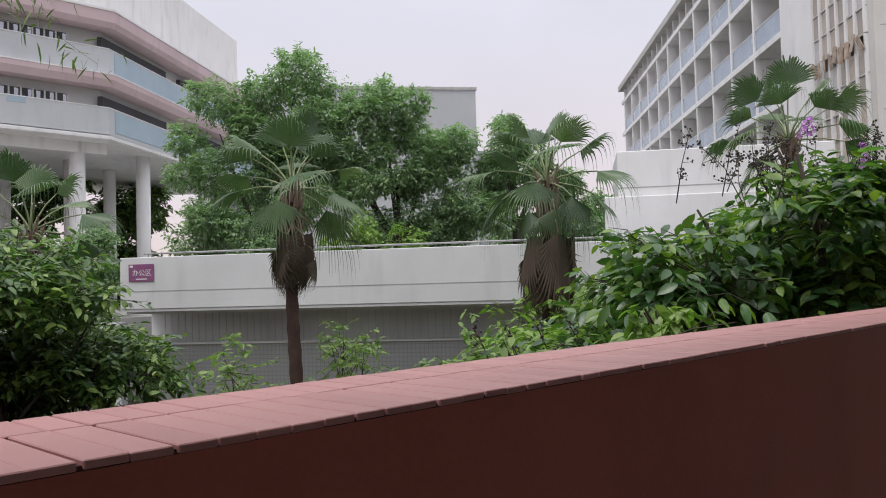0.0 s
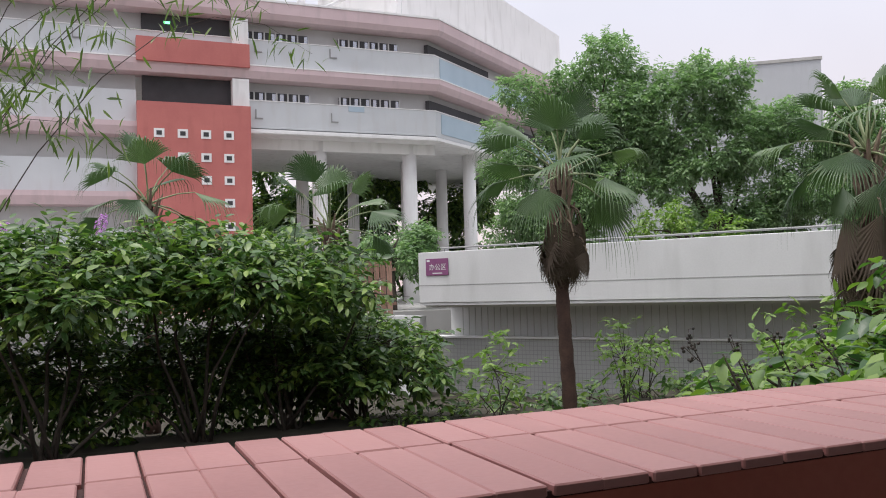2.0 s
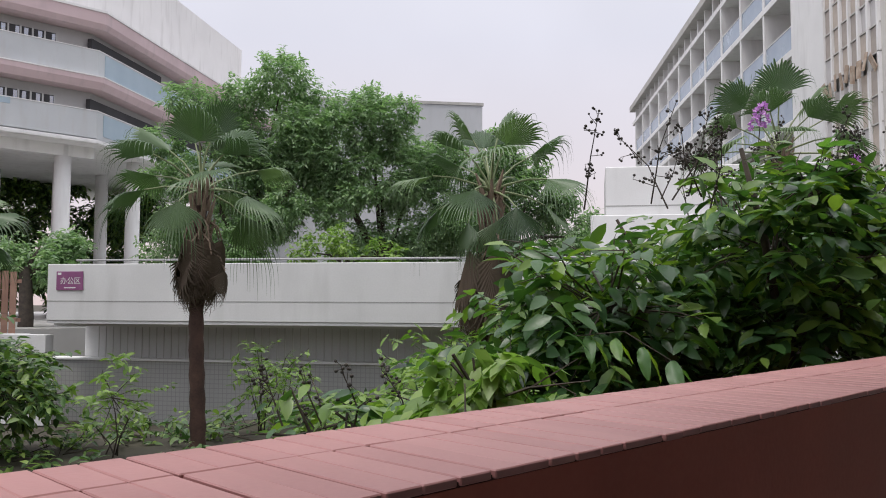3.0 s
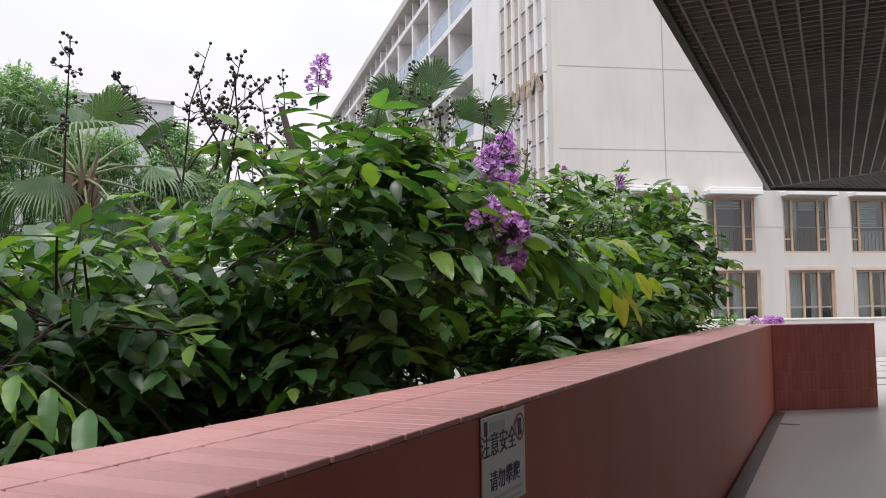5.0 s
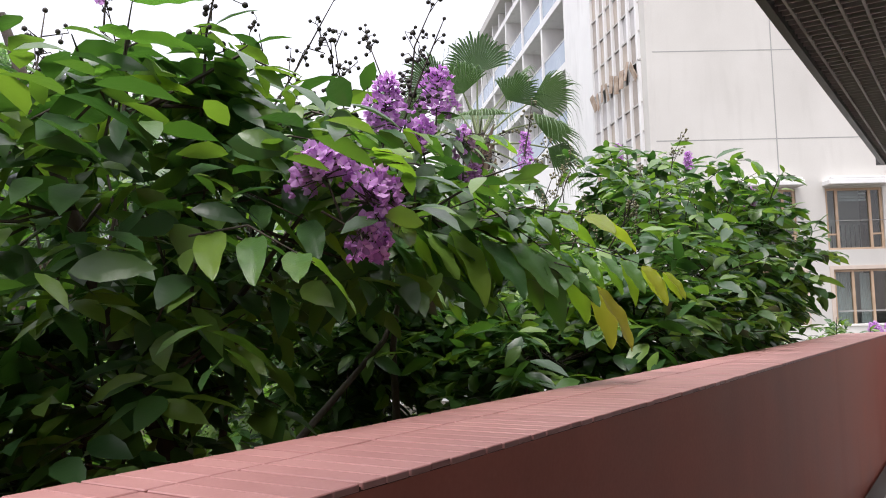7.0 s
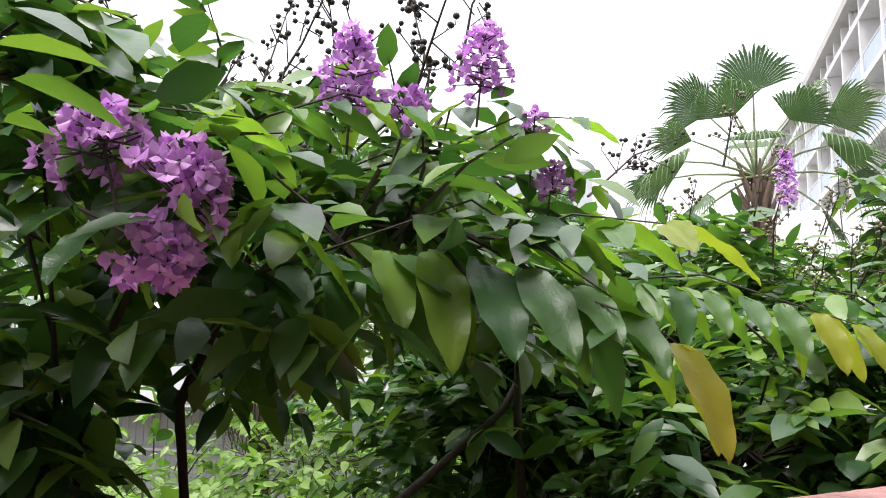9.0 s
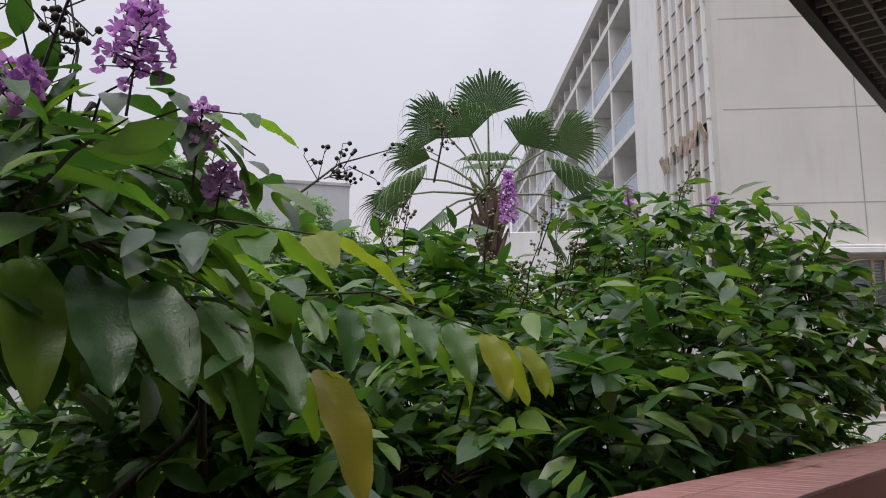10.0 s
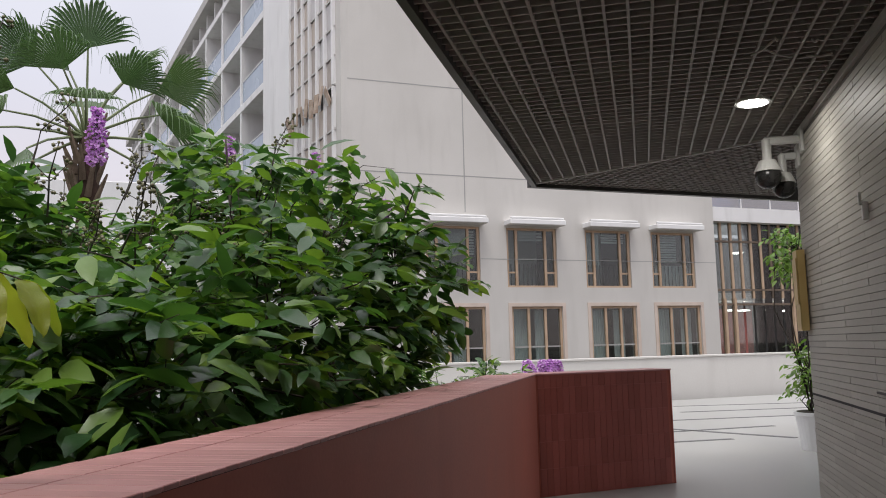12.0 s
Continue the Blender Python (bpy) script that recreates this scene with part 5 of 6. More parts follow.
for k in range(14):
    seed_stalk(myrtle2, (-2.0 + rsd.uniform(-0.9, 0.9), 7.0 + rsd.uniform(-2.0, 2.2), 2.15 + rsd.uniform(-0.15, 0.35)), (rsd.uniform(-0.4, 0.4), rsd.uniform(-0.3, 0.5), 1), rsd.uniform(0.3, 0.55), 80 + k)
for k in range(16):
    seed_stalk(myrtle2, (-1.5 + rsd.uniform(-0.9, 0.5), 6.6 + rsd.uniform(-1.0, 1.6), 1.75 + rsd.uniform(-0.1, 0.3)), (0.5 + rsd.uniform(-0.4, 0.4), -0.3 + rsd.uniform(-0.3, 0.3), 0.9), rsd.uniform(0.3, 0.5), 140 + k)
for k, (x, y, z) in enumerate(((-0.72, 7.8, 1.62), (-1.1, 7.3, 2.1), (-0.66, 8.1, 1.2), (-0.6, 8.5, 1.25), (-0.7, 7.1, 1.35), (-0.85, 6.5, 1.6), (-1.2, 6.2, 1.75), (-0.7, 8.8, 1.9), (-1.4, 8.3, 2.4), (-0.75, 6.9, 1.85))):
    leaf_branch(myrtle2, (x - 0.28, y - 0.05, z - 0.1), (x, y, z), 3, 0.2, 121 + k, 0, 0.04, 0.15)
leaf_branch(myrtle2, (-1.3, 8.9, 2.6), (-0.88, 9.2, 2.78), 3, 0.17, 22)

end_shrub = shrub("flowering_shrub", "low shrub with pink-purple flowers beyond the wall corner", (-0.6, 12.6, -0.62), [(-0.5, 12.7, 0.55, 0.6, 0.6, 0.5), (-1.1, 11.4, 0.75, 0.5, 0.7, 0.5), (-0.7, 11.7, 0.85, 0.5, 0.5, 0.35)], 230, 8, 0.26, 0.11, M_LEAF, 12, 0.03, 5, 0.4, None, "shrubs behind the parapet")
for k, (dx, dy) in enumerate(((0, 0), (-0.18, 0.1), (0.16, -0.06), (0.05, 0.2))):
    panicle(end_shrub, (-0.2 + dx, 12.9 + dy, 1.02), (dx, dy, 1), 0.16, 0.09, 22, 30 + k)

small = shrub("small_shrub", "small leafy shrub by the wall", (-2.55, -0.1, -0.62), [(-2.5, -0.1, 0.68, 0.6, 0.45, 0.24), (-2.3, 0.75, 0.55, 0.65, 0.6, 0.4), (-1.6, 0.8, 0.5, 0.55, 0.7, 0.4), (-2.4, 0.3, 0.1, 0.7, 0.8, 0.5)], 400, 8, 0.3, 0.13, M_LEAF, 15, 0.03, 7, 0.5, clear_of_wall, "shrubs behind the parapet")
for k in range(4):
    seed_stalk(small, (-2.7 + 0.2 * k, -0.3 + 0.1 * k, 0.72), (-0.3, -0.3, 1), 0.3, 110 + k)
lime = shrub("lime_fern", "bright yellow-green feathery plant beside the shrubs", (-1.4, -0.3, -0.62), [(-1.4, -0.3, 0.95, 0.3, 0.35, 0.25)], 34, 24, 0.55, 0.13, M_LEAF_LIME, 16, 0.015, 6, 1.2, clear_of_wall)

# round seed pods of all stalks, one joined part for each shrub
ico = bmesh.new()
bmesh.ops.create_icosphere(ico, subdivisions=1, radius=1)
ico_v, ico_f = [v.co.copy() for v in ico.verts], [tuple(v.index for v in f.verts) for f in ico.faces]
ico.free()
for owner, spots in PODS.values():
    pr = random.Random(len(spots))
    tagged(part("pod_mass", joined("pod_mass", [([q + v * r for v in ico_v], ico_f) for q, r in ((q, pr.uniform(0.008, 0.012)) for q in spots)]), M_POD if owner is myrtle2 else M_SEED, owner, "small dark round seed pods", smooth=True), kind="stuff")

# hedge of shrubs below the palms
hedge_spec = [(-10.8, -5.6, 2.05), (-10.2, -3.8, 2.15), (-10.6, -2.0, 2.25), (-11.0, -0.7, 2.1), (-11.4, 0.45, 0.95), (-11.2, -7.6, 2.0), (-10.6, -9.6, 2.0)]
for k, (x, y, top) in enumerate(hedge_spec):
    blobs = [(x, y, top - 0.5, 1.25, 1.1, 0.5), (x + 0.95, y + 0.3, top - 0.85, 0.75, 0.8, 0.36), (x - 0.5, y - 0.5, top - 0.45, 1.1, 0.9, 0.45), (x + 0.5, y - 0.6, top - 0.7, 0.8, 0.7, 0.36), (x - 1.6, y, 0.4, 0.6, 1.3, 1.1), (x - 0.9, y + 0.3, 0.2, 0.5, 1.1, 0.8)]
    bush = shrub("garden_shrub", "dense green garden shrub with drooping leaves", (x, y, -0.62), blobs, 1350, 8, 0.4, 0.155, M_LEAF_HEDGE, 40 + k, 0.03, 9, 0.25, None, "hedge shrubs under the palms")
    if k == 1:
        panicle(bush, (-11.2, -3.15, 2.12), (0, 0.1, 1), 0.28, 0.12, 16, 50)
        panicle(bush, (-11.0, -4.3, 2.05), (0, 0.1, 1), 0.22, 0.10, 12, 51)
for k, (x, y) in enumerate(((-9.7, 1.9), (-9.9, 4.2), (-10.6, 5.0))):
    shrub("sapling", "thin sapling with pale green leaves", (x, y, -0.62), [(x, y, 0.1, 0.5, 0.5, 0.55)], 40, 8, 0.3, 0.12, M_LEAF_LIME, 60 + k, 0.012, 5, 0.3, None, "saplings under the palms")
back_blobs = [(-4.6, 4.2, 0.1, 0.9, 0.9, 0.5), (-5.6, 2.8, -0.2, 0.9, 0.9, 0.4), (-5.4, 5.4, 0.7, 1.0, 0.9, 0.6), (-3.9, 2.8, -0.3, 0.8, 0.8, 0.35), (-6.8, 3.9, -0.2, 0.9, 0.9, 0.45), (-4.4, 6.6, 0.5, 0.9, 0.9, 0.65), (-5.8, 7.2, 0.6, 1.1, 1.0, 0.65), (-7.2, 6.8, 0.4, 1.0, 0.9, 0.6), (-5.2, 3.6, 0.3, 0.9, 0.8, 0.6), (-6.6, 4.6, 0.3, 1.0, 0.9, 0.6)]
shrub("low_shrub", "low light green shrub behind the crape myrtle", (-5, 4, -0.62), back_blobs, 1150, 8, 0.3, 0.15, M_LEAF_LIME, 71, 0.02, 7, 0.3)
cover_blobs = [(-10.5 + 0.3 * math.sin(k * 2.1), 0.6 + k * 0.75, -0.58, 0.9, 0.6, 0.3) for k in range(9)] + [(-8.0, -1 + k * 1.2, -0.7, 1.0, 0.8, 0.3) for k in range(7)]
shrub("ground_cover", "low green ground cover plants", (-10, 3, -0.62), cover_blobs, 620, 6, 0.25, 0.15, M_LEAF_HEDGE, 70, 0.01, 4, 0.3, None, cat="plants")


# ---- fan palms ----
def fan_mesh(seed, dead=False, down=(0, 0, -1)):
    """A pleated fan blade, hub at 0 and midrib along +x: webbed to two thirds, then split into tips that hang along down."""
    rng = random.Random(seed)
    n = 26
    span = radians(rng.uniform(105, 150) if not dead else 150)
    down = Vector(down).normalized()
    vs, fs = [(0, 0, 0)], []
    for i in range(n):
        t0 = -span / 2 + span * i / n
        t1 = -span / 2 + span * (i + 1) / n
        tm = (t0 + t1) / 2
        ln = (0.58 + 0.42 * math.cos(tm * 0.75)) * rng.uniform(0.9, 1.08)
        web = rng.uniform(0.60, 0.68)
        hang = rng.uniform(0.2, 0.65)
        rows = ((0.32, 1.0, 0.0), (web + 0.04, 0.96, 0.0), (0.85, 0.34, -0.02 - 0.08 * hang), (0.97, 0.16, -0.05 - 0.32 * hang), (1.02, 0.09, -0.07 - 0.7 * hang), (1.03, 0.03, -0.08 - 1.1 * hang))
        cup = 0.22 + (0.5 if dead else 0.0)
        o = len(vs)
        for r, w, dz in rows:
            rr = r * ln
            hw = (t1 - t0) / 2 * w
            for a, lift in ((tm - hw, 0.0), (tm, 0.03 * (w > 0.4)), (tm + hw, 0.0)):
                vs.append(Vector((rr * math.cos(a), rr * math.sin(a), lift * r - cup * abs(math.sin(a * 0.6)) ** 1.5 * rr)) - down * dz * ln)
        fs += [(0, o, o + 1), (0, o + 1, o + 2)]
        for k in range(len(rows) - 1):
            a = o + 3 * k
            fs += [(a, a + 3, a + 4, a + 1), (a + 1, a + 4, a + 5, a + 2)]
    return raw_mesh("fan", vs, fs)


dead_fans = [fan_mesh(10 + k, True) for k in range(3)]
stalk_v, stalk_f = tube([(0, 0, 0), (0.3, 0, 0.04), (0.65, 0, 0.05), (1.0, 0, 0.0)], [0.026, 0.016, 0.013, 0.010], 6)
stalk_me = raw_mesh("stalk", stalk_v, stalk_f)


def palm(x, y, z0, hub, seed, skirt, beard, thick, label, fronds, n_dead=16, beard_mat=None):
    """skirt: lowest and highest z of the hanging dead fans; beard: their spread from the trunk."""
    rng = random.Random(seed)
    p = thing("fan_palm", pose(x, y, z0), label, "palm tree", "fan palms in the garden")
    H = hub - z0
    n = 22
    pts, rad = [], []
    for k in range(n + 1):
        t = k / n
        pts.append((0.03 * math.sin(t * 5 + seed), 0.03 * math.cos(t * 4 + seed), -0.2 + (H + 0.2) * t))
        rad.append(thick * (1.1 - 0.2 * t + (0.22 if k == 0 else 0)) * (1.08 if k % 2 else 0.95))
    v, f = tube(pts, rad, 14)
    part("trunk", raw_mesh("trunk", v, f), M_PALMTRUNK, p, "dark ringed brown trunk", smooth=True)
    for k in range(22):
        a = k * 2.4
        zz = H - 0.85 + 0.8 * k / 22
        c, q = math.cos(a), math.sin(a)
        v, f = tube([(thick * 0.8 * c, thick * 0.8 * q, zz), (thick * 1.4 * c, thick * 1.4 * q, zz + 0.18), (thick * 2.0 * c, thick * 2.0 * q, zz + 0.36)], [0.038, 0.03, 0.012], 5)
        part("leaf_base", raw_mesh("leaf_base", v, f), M_DEADSTALK, p)
    for az, el, st, fan, roll, dip in fronds:
        m = pose(0, 0, H, 0, 0, az) @ pose(0, 0, 0, 0, -el, 0)
        part("stalk", stalk_me, M_STALK, p, m=m @ Matrix.Diagonal((st, 1, 1, 1)))
        tip = m @ pose(st, 0, 0, roll, dip, 0)
        part("frond", fan_mesh(rng.randrange(999), down=tip.to_3x3().inverted() @ Vector((0, 0, -1))), M_FAN, p, m=tip @ Matrix.Scale(fan, 4))
    for k in range(n_dead):
        a = 360 * k / n_dead + rng.uniform(-14, 14)
        top = skirt[1] - z0 - 0.45 * (skirt[1] - skirt[0]) * (k % 3) / 2
        ln = rng.uniform(0.7, 1.08) * (top - (skirt[0] - z0))
        r = thick * 0.9 + beard * rng.uniform(0.15, 0.62)
        m = pose(r * math.cos(radians(a)), r * math.sin(radians(a)), top, 0, 0, a) @ pose(0, 0, 0, 0, rng.uniform(76, 100), 0)
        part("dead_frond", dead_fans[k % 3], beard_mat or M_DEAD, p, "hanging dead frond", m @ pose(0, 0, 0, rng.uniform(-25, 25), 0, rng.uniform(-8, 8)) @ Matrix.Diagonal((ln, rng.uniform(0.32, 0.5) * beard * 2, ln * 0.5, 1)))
        v, f = tube([(0.02 * math.cos(a), 0.02 * math.sin(a), top + 0.34), (r * 0.8 * math.cos(radians(a)), r * 0.8 * math.sin(radians(a)), top + 0.18), (r * math.cos(radians(a)), r * math.sin(radians(a)), top)], [0.016, 0.014, 0.01], 5)
        part("dead_stalk", raw_mesh("dead_stalk", v, f), M_DEADSTALK, p)
    return p


def crown(seed, n, st, fan):
    """Upright fans in the heart, level ones round them, old ones drooping below."""
    rng = random.Random(seed)
    out = []
    for k in range(n):
        t = (k + 0.5) / n
        el = 84 - 112 * t ** 0.9
        out.append((k * 137.5 + seed * 40 + rng.uniform(-12, 12), el, st * rng.uniform(0.88, 1.12) * (1.1 - 0.25 * abs(t - 0.5)), fan * rng.uniform(0.85, 1.1), rng.uniform(-28, 28), rng.uniform(4, 22) + 22 * t))
    return out


palm(-9.5, 2.95, -0.62, 2.82, 1, (1.22, 2.15), 0.44, 0.095, "fan palm with green fans and a brown skirt", crown(1, 17, 0.7, 0.66), 26)
palm(-6.55, 5.55, -0.62, 2.80, 2, (0.78, 2.0), 0.5, 0.1, "fan palm with a shaggy hanging skirt coloured dark for its shade", crown(2, 16, 0.7, 0.64) + [(45, -52, 0.5, 0.5, 10, 30), (160, -56, 0.5, 0.5, 0, 30), (250, -52, 0.55, 0.5, 0, 30), (330, -58, 0.5, 0.5, 0, 30)], 24, M_FAN_SHADED)
palm(-4.9, 10.8, -0.62, 3.75, 3, (2.4, 3.4), 0.3, 0.12, "tall fan palm with split drooping fans", [(306, 84, 1.0, 0.68, 0, 4), (222, 56, 0.95, 0.7, 35, 14), (235, 30, 0.85, 0.6, 25, 20), (216, 2, 1.05, 0.6, 20, 20), (30, 38, 0.95, 0.72, -35, 16), (350, 46, 0.75, 0.6, -25, 18), (30, -4, 0.95, 0.6, -20, 22), (306, 22, 0.7, 0.6, 0, 24), (126, 40, 0.8, 0.66, 0, 14), (260, -20, 0.8, 0.6, 10, 24), (190, 75, 0.8, 0.58, 35, 8), (20, -32, 0.8, 0.6, -10, 26), (212, -34, 0.8, 0.6, 10, 26), (246, 8, 0.9, 0.7, 20, 30), (2, 12, 0.9, 0.7, -20, 30), (280, 50, 0.8, 0.66, 20, 20), (60, 60, 0.9, 0.7, -20, 14)], 0)
palm(-14.7, 0.95, -1.0, 2.45, 4, (1.2, 2.0), 0.4, 0.13, "fan palm in front of the columns", crown(4, 13, 0.85, 0.72), 10)
palm(-15.3, -2.3, -1.0, 2.95, 5, (1.4, 2.4), 0.4, 0.13, "fan palm in front of the red tower", crown(5, 13, 0.85, 0.72), 10)
palm(-14.6, -6.2, -1.0, 2.7, 6, (1.4, 2.3), 0.4, 0.13, "fan palm beside the office building", crown(6, 13, 0.85, 0.72), 10)


# ---- trees behind the ramp ----
def tree(x, y, z0, clumps, seed, mat, label, leaf, twigs, trunk_r=0.28):
    rng = np.random.default_rng(seed)
    t = thing("tree", pose(x, y, z0), label, "tree", "trees behind the ramp")
    base = np.array([x, y, z0])
    c = np.array([q[:3] for q in clumps])
    lo = c[:, 2].min() - z0
    limbs = [tube([(0, 0, -0.2), (0.05, 0.05, lo * 0.5), (0.1, -0.05, lo)], [trunk_r * 1.25, trunk_r, trunk_r * 0.8], 10)]
    for q in c - base:
        mid = np.array([q[0] * 0.45, q[1] * 0.45, lo + (q[2] - lo) * 0.35])
        limbs.append(tube([(0.1, -0.05, lo * 0.92), mid, q], [trunk_r * 0.5, trunk_r * 0.3, trunk_r * 0.08], 7))
    part("trunk", joined("trunk", limbs), M_BARK, t, "brown trunk with spreading limbs", smooth=True)
    blobs = []
    for q in clumps:
        for j in range(7):
            d = unit(rng.normal(0, 1, 3))
            r = q[3] * rng.uniform(0.32, 0.5)
            blobs.append((*(np.array(q[:3]) + d * np.array([q[3], q[3], q[4]]) * 0.68), r, r, r * 0.8))
    tips, d = blob_points(rng, blobs, twigs, 0.6)
    P, A, U, L, Wd = sprays(rng, tips, d + rng.normal(0, 0.4, d.shape), 6, leaf * 2.2, leaf, 0.4)
    tagged(part("crown", leaf_mesh("crown", P - base, A, U, L, Wd), mat, t), "uneven crown of green leaves", kind="stuff")


tree(-27.5, 14.5, -1.2, [(-28.6, 13.2, 7.6, 2.2, 2.1), (-26.9, 15.7, 9.3, 2.0, 1.7), (-26.2, 16.9, 7.4, 2.2, 2.0), (-29.3, 12.2, 4.6, 2.1, 2.0), (-26.8, 15.6, 5.6, 2.4, 2.2), (-27.6, 14.2, 3.2, 2.2, 1.6), (-27.3, 15.0, 7.7, 2.2, 2.0)], 1, M_LEAF_TREE, "big leafy green tree behind the ramp", 0.18, 10500)
tree(-24.3, 19.0, -1.2, [(-24.6, 18.6, 8.4, 1.8, 1.7), (-23.6, 20.2, 7.2, 1.9, 1.7), (-25.3, 17.6, 5.7, 2.0, 1.8), (-23.4, 20.6, 4.5, 2.0, 1.7), (-24.5, 18.8, 3.0, 2.0, 1.5), (-25.7, 17.3, 7.6, 1.9, 1.8), (-24.4, 19.0, 6.6, 1.9, 1.7)], 2, M_LEAF_TREE, "rounded green tree behind the ramp", 0.18, 8500)
tree(-21.6, 23.4, -1.2, [(-21.7, 22.8, 7.0, 1.5, 1.6), (-20.8, 24.0, 5.6, 1.8, 1.7), (-22.6, 21.8, 4.2, 1.9, 1.7), (-19.6, 25.5, 4.0, 1.8, 1.6), (-21.6, 23.2, 5.6, 1.8, 1.6)], 3, M_LEAF_TREE, "green tree beside the pale tower", 0.18, 5200)
tree(-20.8, 14.4, -1.2, [(-20.8, 14.3, 3.2, 0.9, 0.9), (-21.4, 13.3, 2.9, 0.8, 0.7), (-20.0, 15.2, 2.8, 0.8, 0.7)], 4, M_LEAF_LIME, "small pale green tree on the ramp side", 0.17, 420, 0.1)
tree(-33, 8.5, -1.2, [(-33.0, 9.0, 3.4, 1.6, 1.7), (-32.4, 10.2, 2.6, 1.4, 1.3)], 5, M_LEAF_TREE, "dark green tree beside the columns", 0.24, 900)
tree(-60, 8, -1.2, [(-60, 6, 4.5, 3.0, 3.0), (-60, 11, 5.0, 3.2, 3.0), (-60, 17, 4.5, 3.0, 3.0), (-61, 23, 5, 3, 3), (-61, 3, 3, 3, 3), (-61, 14, 2.5, 3, 2.5), (-61, 20, 2.5, 3, 2.5), (-61, 9, 2, 3, 2.5), (-60, 26, 3, 3, 3), (-61, -1, 3, 3, 3), (-61, 5, 8.3, 3, 2.6), (-61, 10, 8.6, 3, 2.6), (-61, 15, 8.2, 3, 2.6), (-61, 20, 8.4, 3, 2.6), (-61, 25, 8, 3, 2.6)], 6, M_LEAF_HEDGE, "dark trees seen through the columns", 0.5, 10000)
for k, (x, y) in enumerate(((-36, 30), (-30, 36), (-24, 40))):
    tree(x, y, -1.2, [(x, y, 4, 2.6, 2.6), (x + 1.5, y + 2, 3.2, 2.2, 2.2), (x - 1.2, y - 2, 3.0, 2.4, 2.2)], 7 + k, M_LEAF_TREE, "distant green tree beyond the ramp", 0.34, 900)

# bamboo spray reaching in from above
bam = thing("bamboo", pose(-5.6, -3.6, -0.62), "arching bamboo with thin hanging leaves", "bamboo")
rngb = np.random.default_rng(9)
culms, lp, la, lu, ll, lw = [], [], [], [], [], []
for k, (ex, ey, ez) in enumerate(((-5.9, -2.2, 3.55), (-6.2, -1.5, 3.35), (-5.4, -3.0, 3.1), (-5.3, -3.5, 2.6), (-5.2, -3.2, 2.3), (-5.6, -3.9, 3.4), (-6.0, -2.7, 3.9), (-5.1, -3.9, 2.0), (-5.8, -2.6, 3.4), (-6.0, -1.9, 3.6), (-5.2, -3.75, 2.9), (-5.3, -3.3, 2.75), (-5.1, -3.7, 2.45), (-5.2, -4.0, 3.1))):
    b = np.array([0.0 + 0.1 * math.sin(k), -1.4 + 0.1 * math.cos(k), 0])
    e = np.array([ex + 5.6, ey + 3.6, ez + 0.62])
    top = np.array([(b[0] + e[0]) / 2, (b[1] + e[1]) / 2, e[2] + 0.5])
    pts = [b * (1 - t) ** 2 + top * 2 * t * (1 - t) * 1.15 + e * t * t for t in np.linspace(0, 1, 9)]
    culms.append((pts, [0.006 - 0.0006 * i for i in range(9)]))
    for i in range(60 if ex > -5.75 else 22):
        t = rngb.uniform(0.74, 1.0) if ex > -5.75 else rngb.uniform(0.9, 1.0)
        p = b * (1 - t) ** 2 + top * 2 * t * (1 - t) * 1.15 + e * t * t + rngb.normal(0, 0.11, 3)
        lp.append(p)
        la.append(rngb.normal(0, 0.6, 3) + np.array([0, 0, -0.6]))
        lu.append(rngb.normal(0, 0.5, 3) + np.array([0, 0, 1]))
        ll.append(rngb.uniform(0.10, 0.2))
        lw.append(rngb.uniform(0.014, 0.024))
for pts, rad in culms:
    part("culm", raw_mesh("culm", *tube(pts, rad, 6)), M_BARK, bam, "thin arching culm", smooth=True)
tagged(part("leaves", leaf_mesh("leaves", np.array(lp), np.array(la), np.array(lu), np.array(ll), np.array(lw)), M_LEAF_BAMBOO, bam), "narrow bamboo leaves", kind="stuff")

# potted bamboo on the deck
pot = thing("planter_pot", pose(3.02, 14.2, 0), "round white planter pot on the deck floor", "pot")
part("pot", cyl(0.21, 0.27, 0, 0.42, 28), M_WHITE, pot, smooth=False)
part("rim", cyl(0.285, 0.285, 0.42, 0.46, 28), M_WHITE, pot)
part("soil", cyl(0.25, 0.25, 0.4605, 0.468, 20), M_SOIL, pot)
shrub("potted_plant", "tall slender potted plant with light green leaves", (3.02, 14.2, 0.46), [(2.95, 14.2, 0.95, 0.26, 0.3, 0.35), (2.92, 14.2, 2.45, 0.36, 0.36, 0.32)], 130, 8, 0.22, 0.10, M_LEAF_LIME, 90, 0.012, 9, 0.5, None, cat="plant")

# ---- single tiles: parapet top, return face, strip cladding ----
PITCH = 0.066


def tile_mesh(lo, hi, b=0.002):
    return bm_mesh(box(lo, hi, b), "tile")


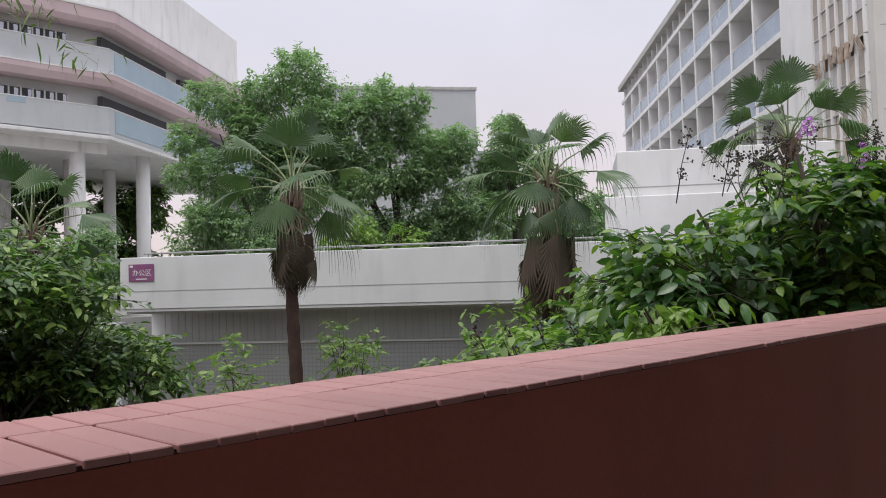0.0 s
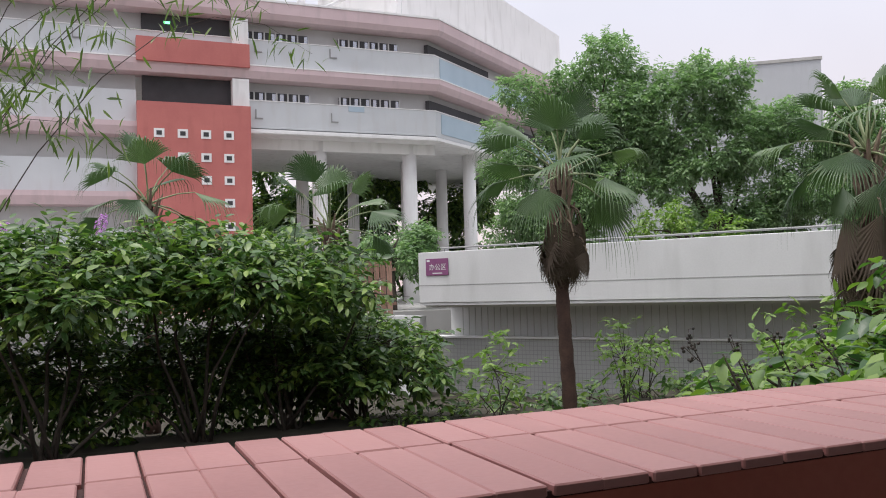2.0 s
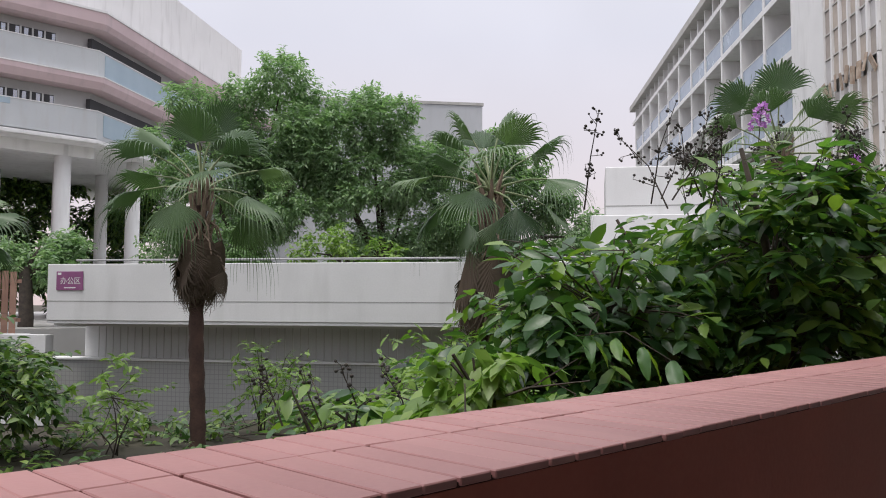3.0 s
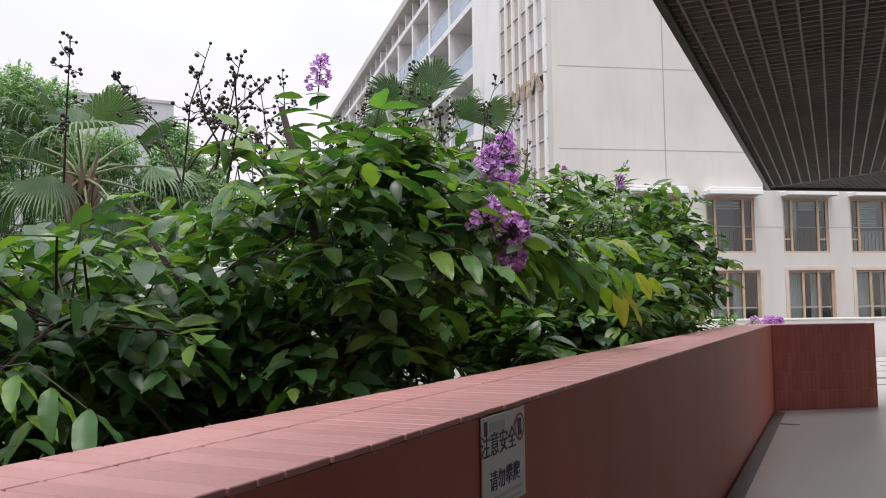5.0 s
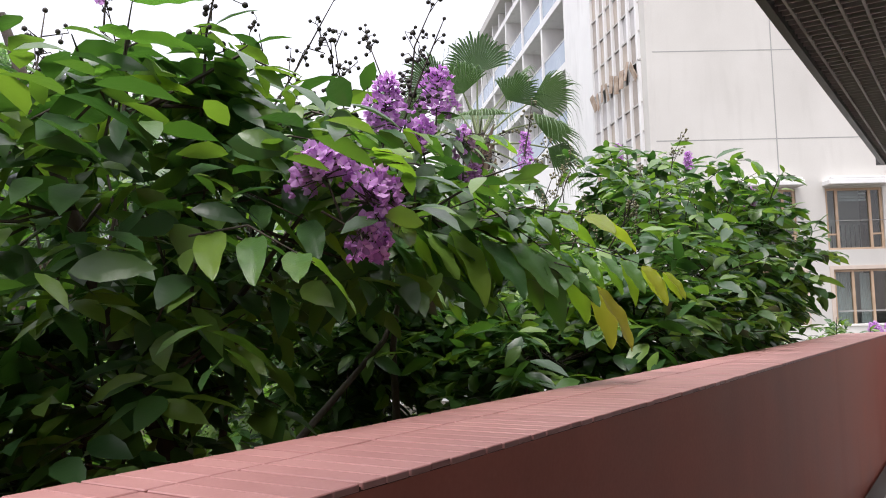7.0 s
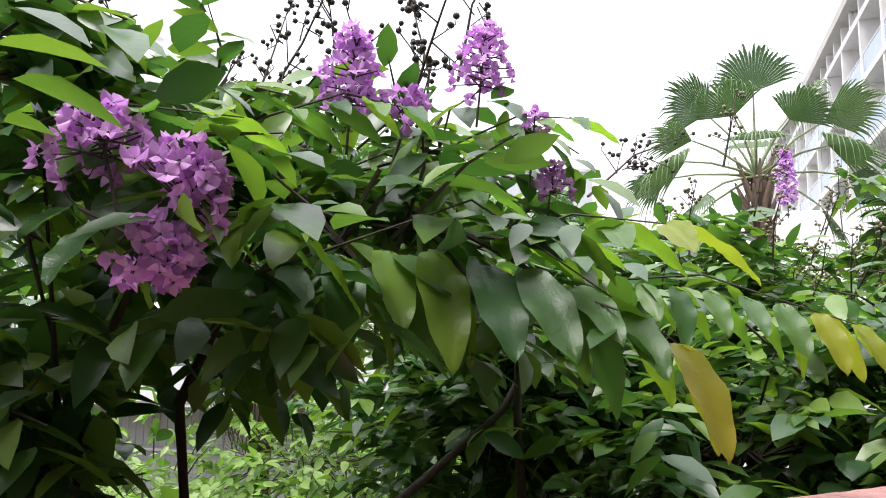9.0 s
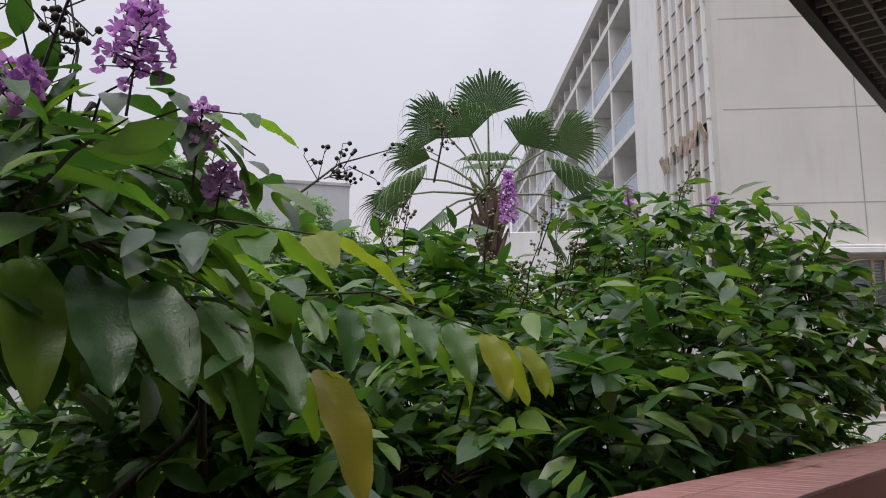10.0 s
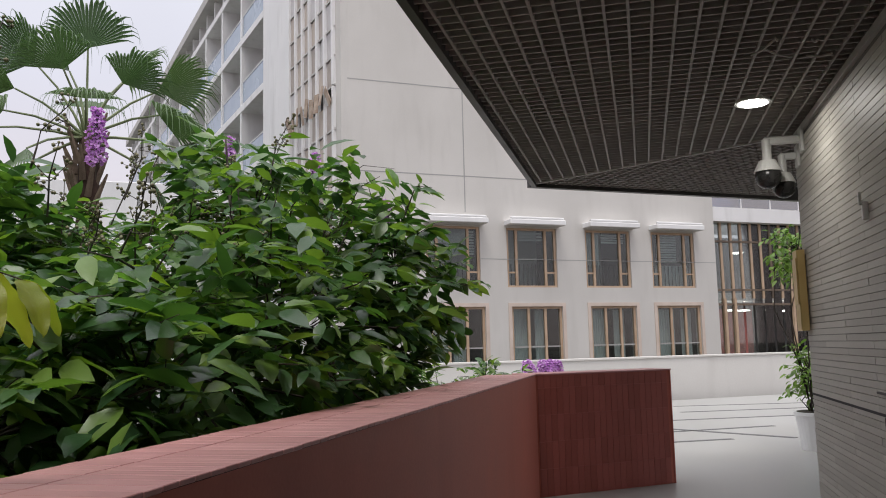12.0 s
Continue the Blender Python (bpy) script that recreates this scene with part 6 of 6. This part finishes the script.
inner_tile = tile_mesh((-0.2785, 0.0018, 1.087), (0.0, PITCH - 0.0018, 1.1))
outer_tile = tile_mesh((-0.452, 0.0018, 1.087), (-0.2835, PITCH - 0.0018, 1.1))
for q in (inner_tile, outer_tile):
    q.materials.append(M_CAP)
rt = random.Random(2)
N0 = -84
vs, fs = [], []
for k in range(-151, int((PY - 0.02) / PITCH)):
    for me in (inner_tile, outer_tile):
        y = k * PITCH
        if N0 <= k < N0 + 150:
            part("tile", me, None, parapet, m=pose(rt.uniform(-0.001, 0.001), y, rt.uniform(-0.0006, 0.0006), rt.uniform(-0.2, 0.2), rt.uniform(-0.1, 0.1), rt.uniform(-0.15, 0.15)))
        else:
            o = len(vs)
            dz = rt.uniform(-0.001, 0.001)
            vs += [(v.co.x, v.co.y + y, v.co.z + dz) for v in me.vertices]
            fs += [tuple(i + o for i in p.vertices) for p in me.polygons]
tagged(part("tiles", raw_mesh("tiles", vs, fs), M_CAPJ, parapet), "more top tiles", kind="stuff")

wall_tile = tile_mesh((0.0007, -0.004, 0.0), (PITCH - 0.0007, 0.0018, 0.2395), 0.0012)
wall_tile.materials.append(M_REDPIECE)
for i in range(int(RL / PITCH)):
    for j in range(5):
        h = 0.24 if j < 4 else 0.118
        part("tile", wall_tile, None, parapet, m=ret @ pose(0.01 + i * PITCH, rt.uniform(-0.001, 0.001), 0.006 + j * 0.241) @ Matrix.Diagonal((1, 1, h / 0.24, 1)))

# strip cladding: nearest stretch piece by piece, the rest joined
strip_me = tile_mesh((0.0, 0.002, 0.0015), (0.0118, 1.198, 0.0405), 0.0012)
strip_me.materials.append(M_TILEWALL)
vs, fs = [], []
for j in range(72):
    z = j * 0.042
    if z + 0.04 > CZ - 0.05:
        break
    y = WEND - 0.004 - (0.6 if j % 2 else 1.2)
    while y > -10:
        y1 = min(y + 1.2, WEND - 0.004)
        if y > 5.4:
            part("strip_tile", strip_me, None, tile_wall, m=pose(WX + rt.uniform(-0.002, 0.0015), y, z) @ Matrix.Diagonal((1, (y1 - y) / 1.2, 1, 1)))
        else:
            o = len(vs)
            vs += [(v.co.x + WX, v.co.y + y, v.co.z + z) for v in strip_me.vertices]
            fs += [tuple(i + o for i in p.vertices) for p in strip_me.polygons]
        y -= 1.2
tagged(part("strip_tiles", raw_mesh("strip_tiles", vs, fs), M_TILEWALLJ, tile_wall), "more stone strips", kind="stuff")
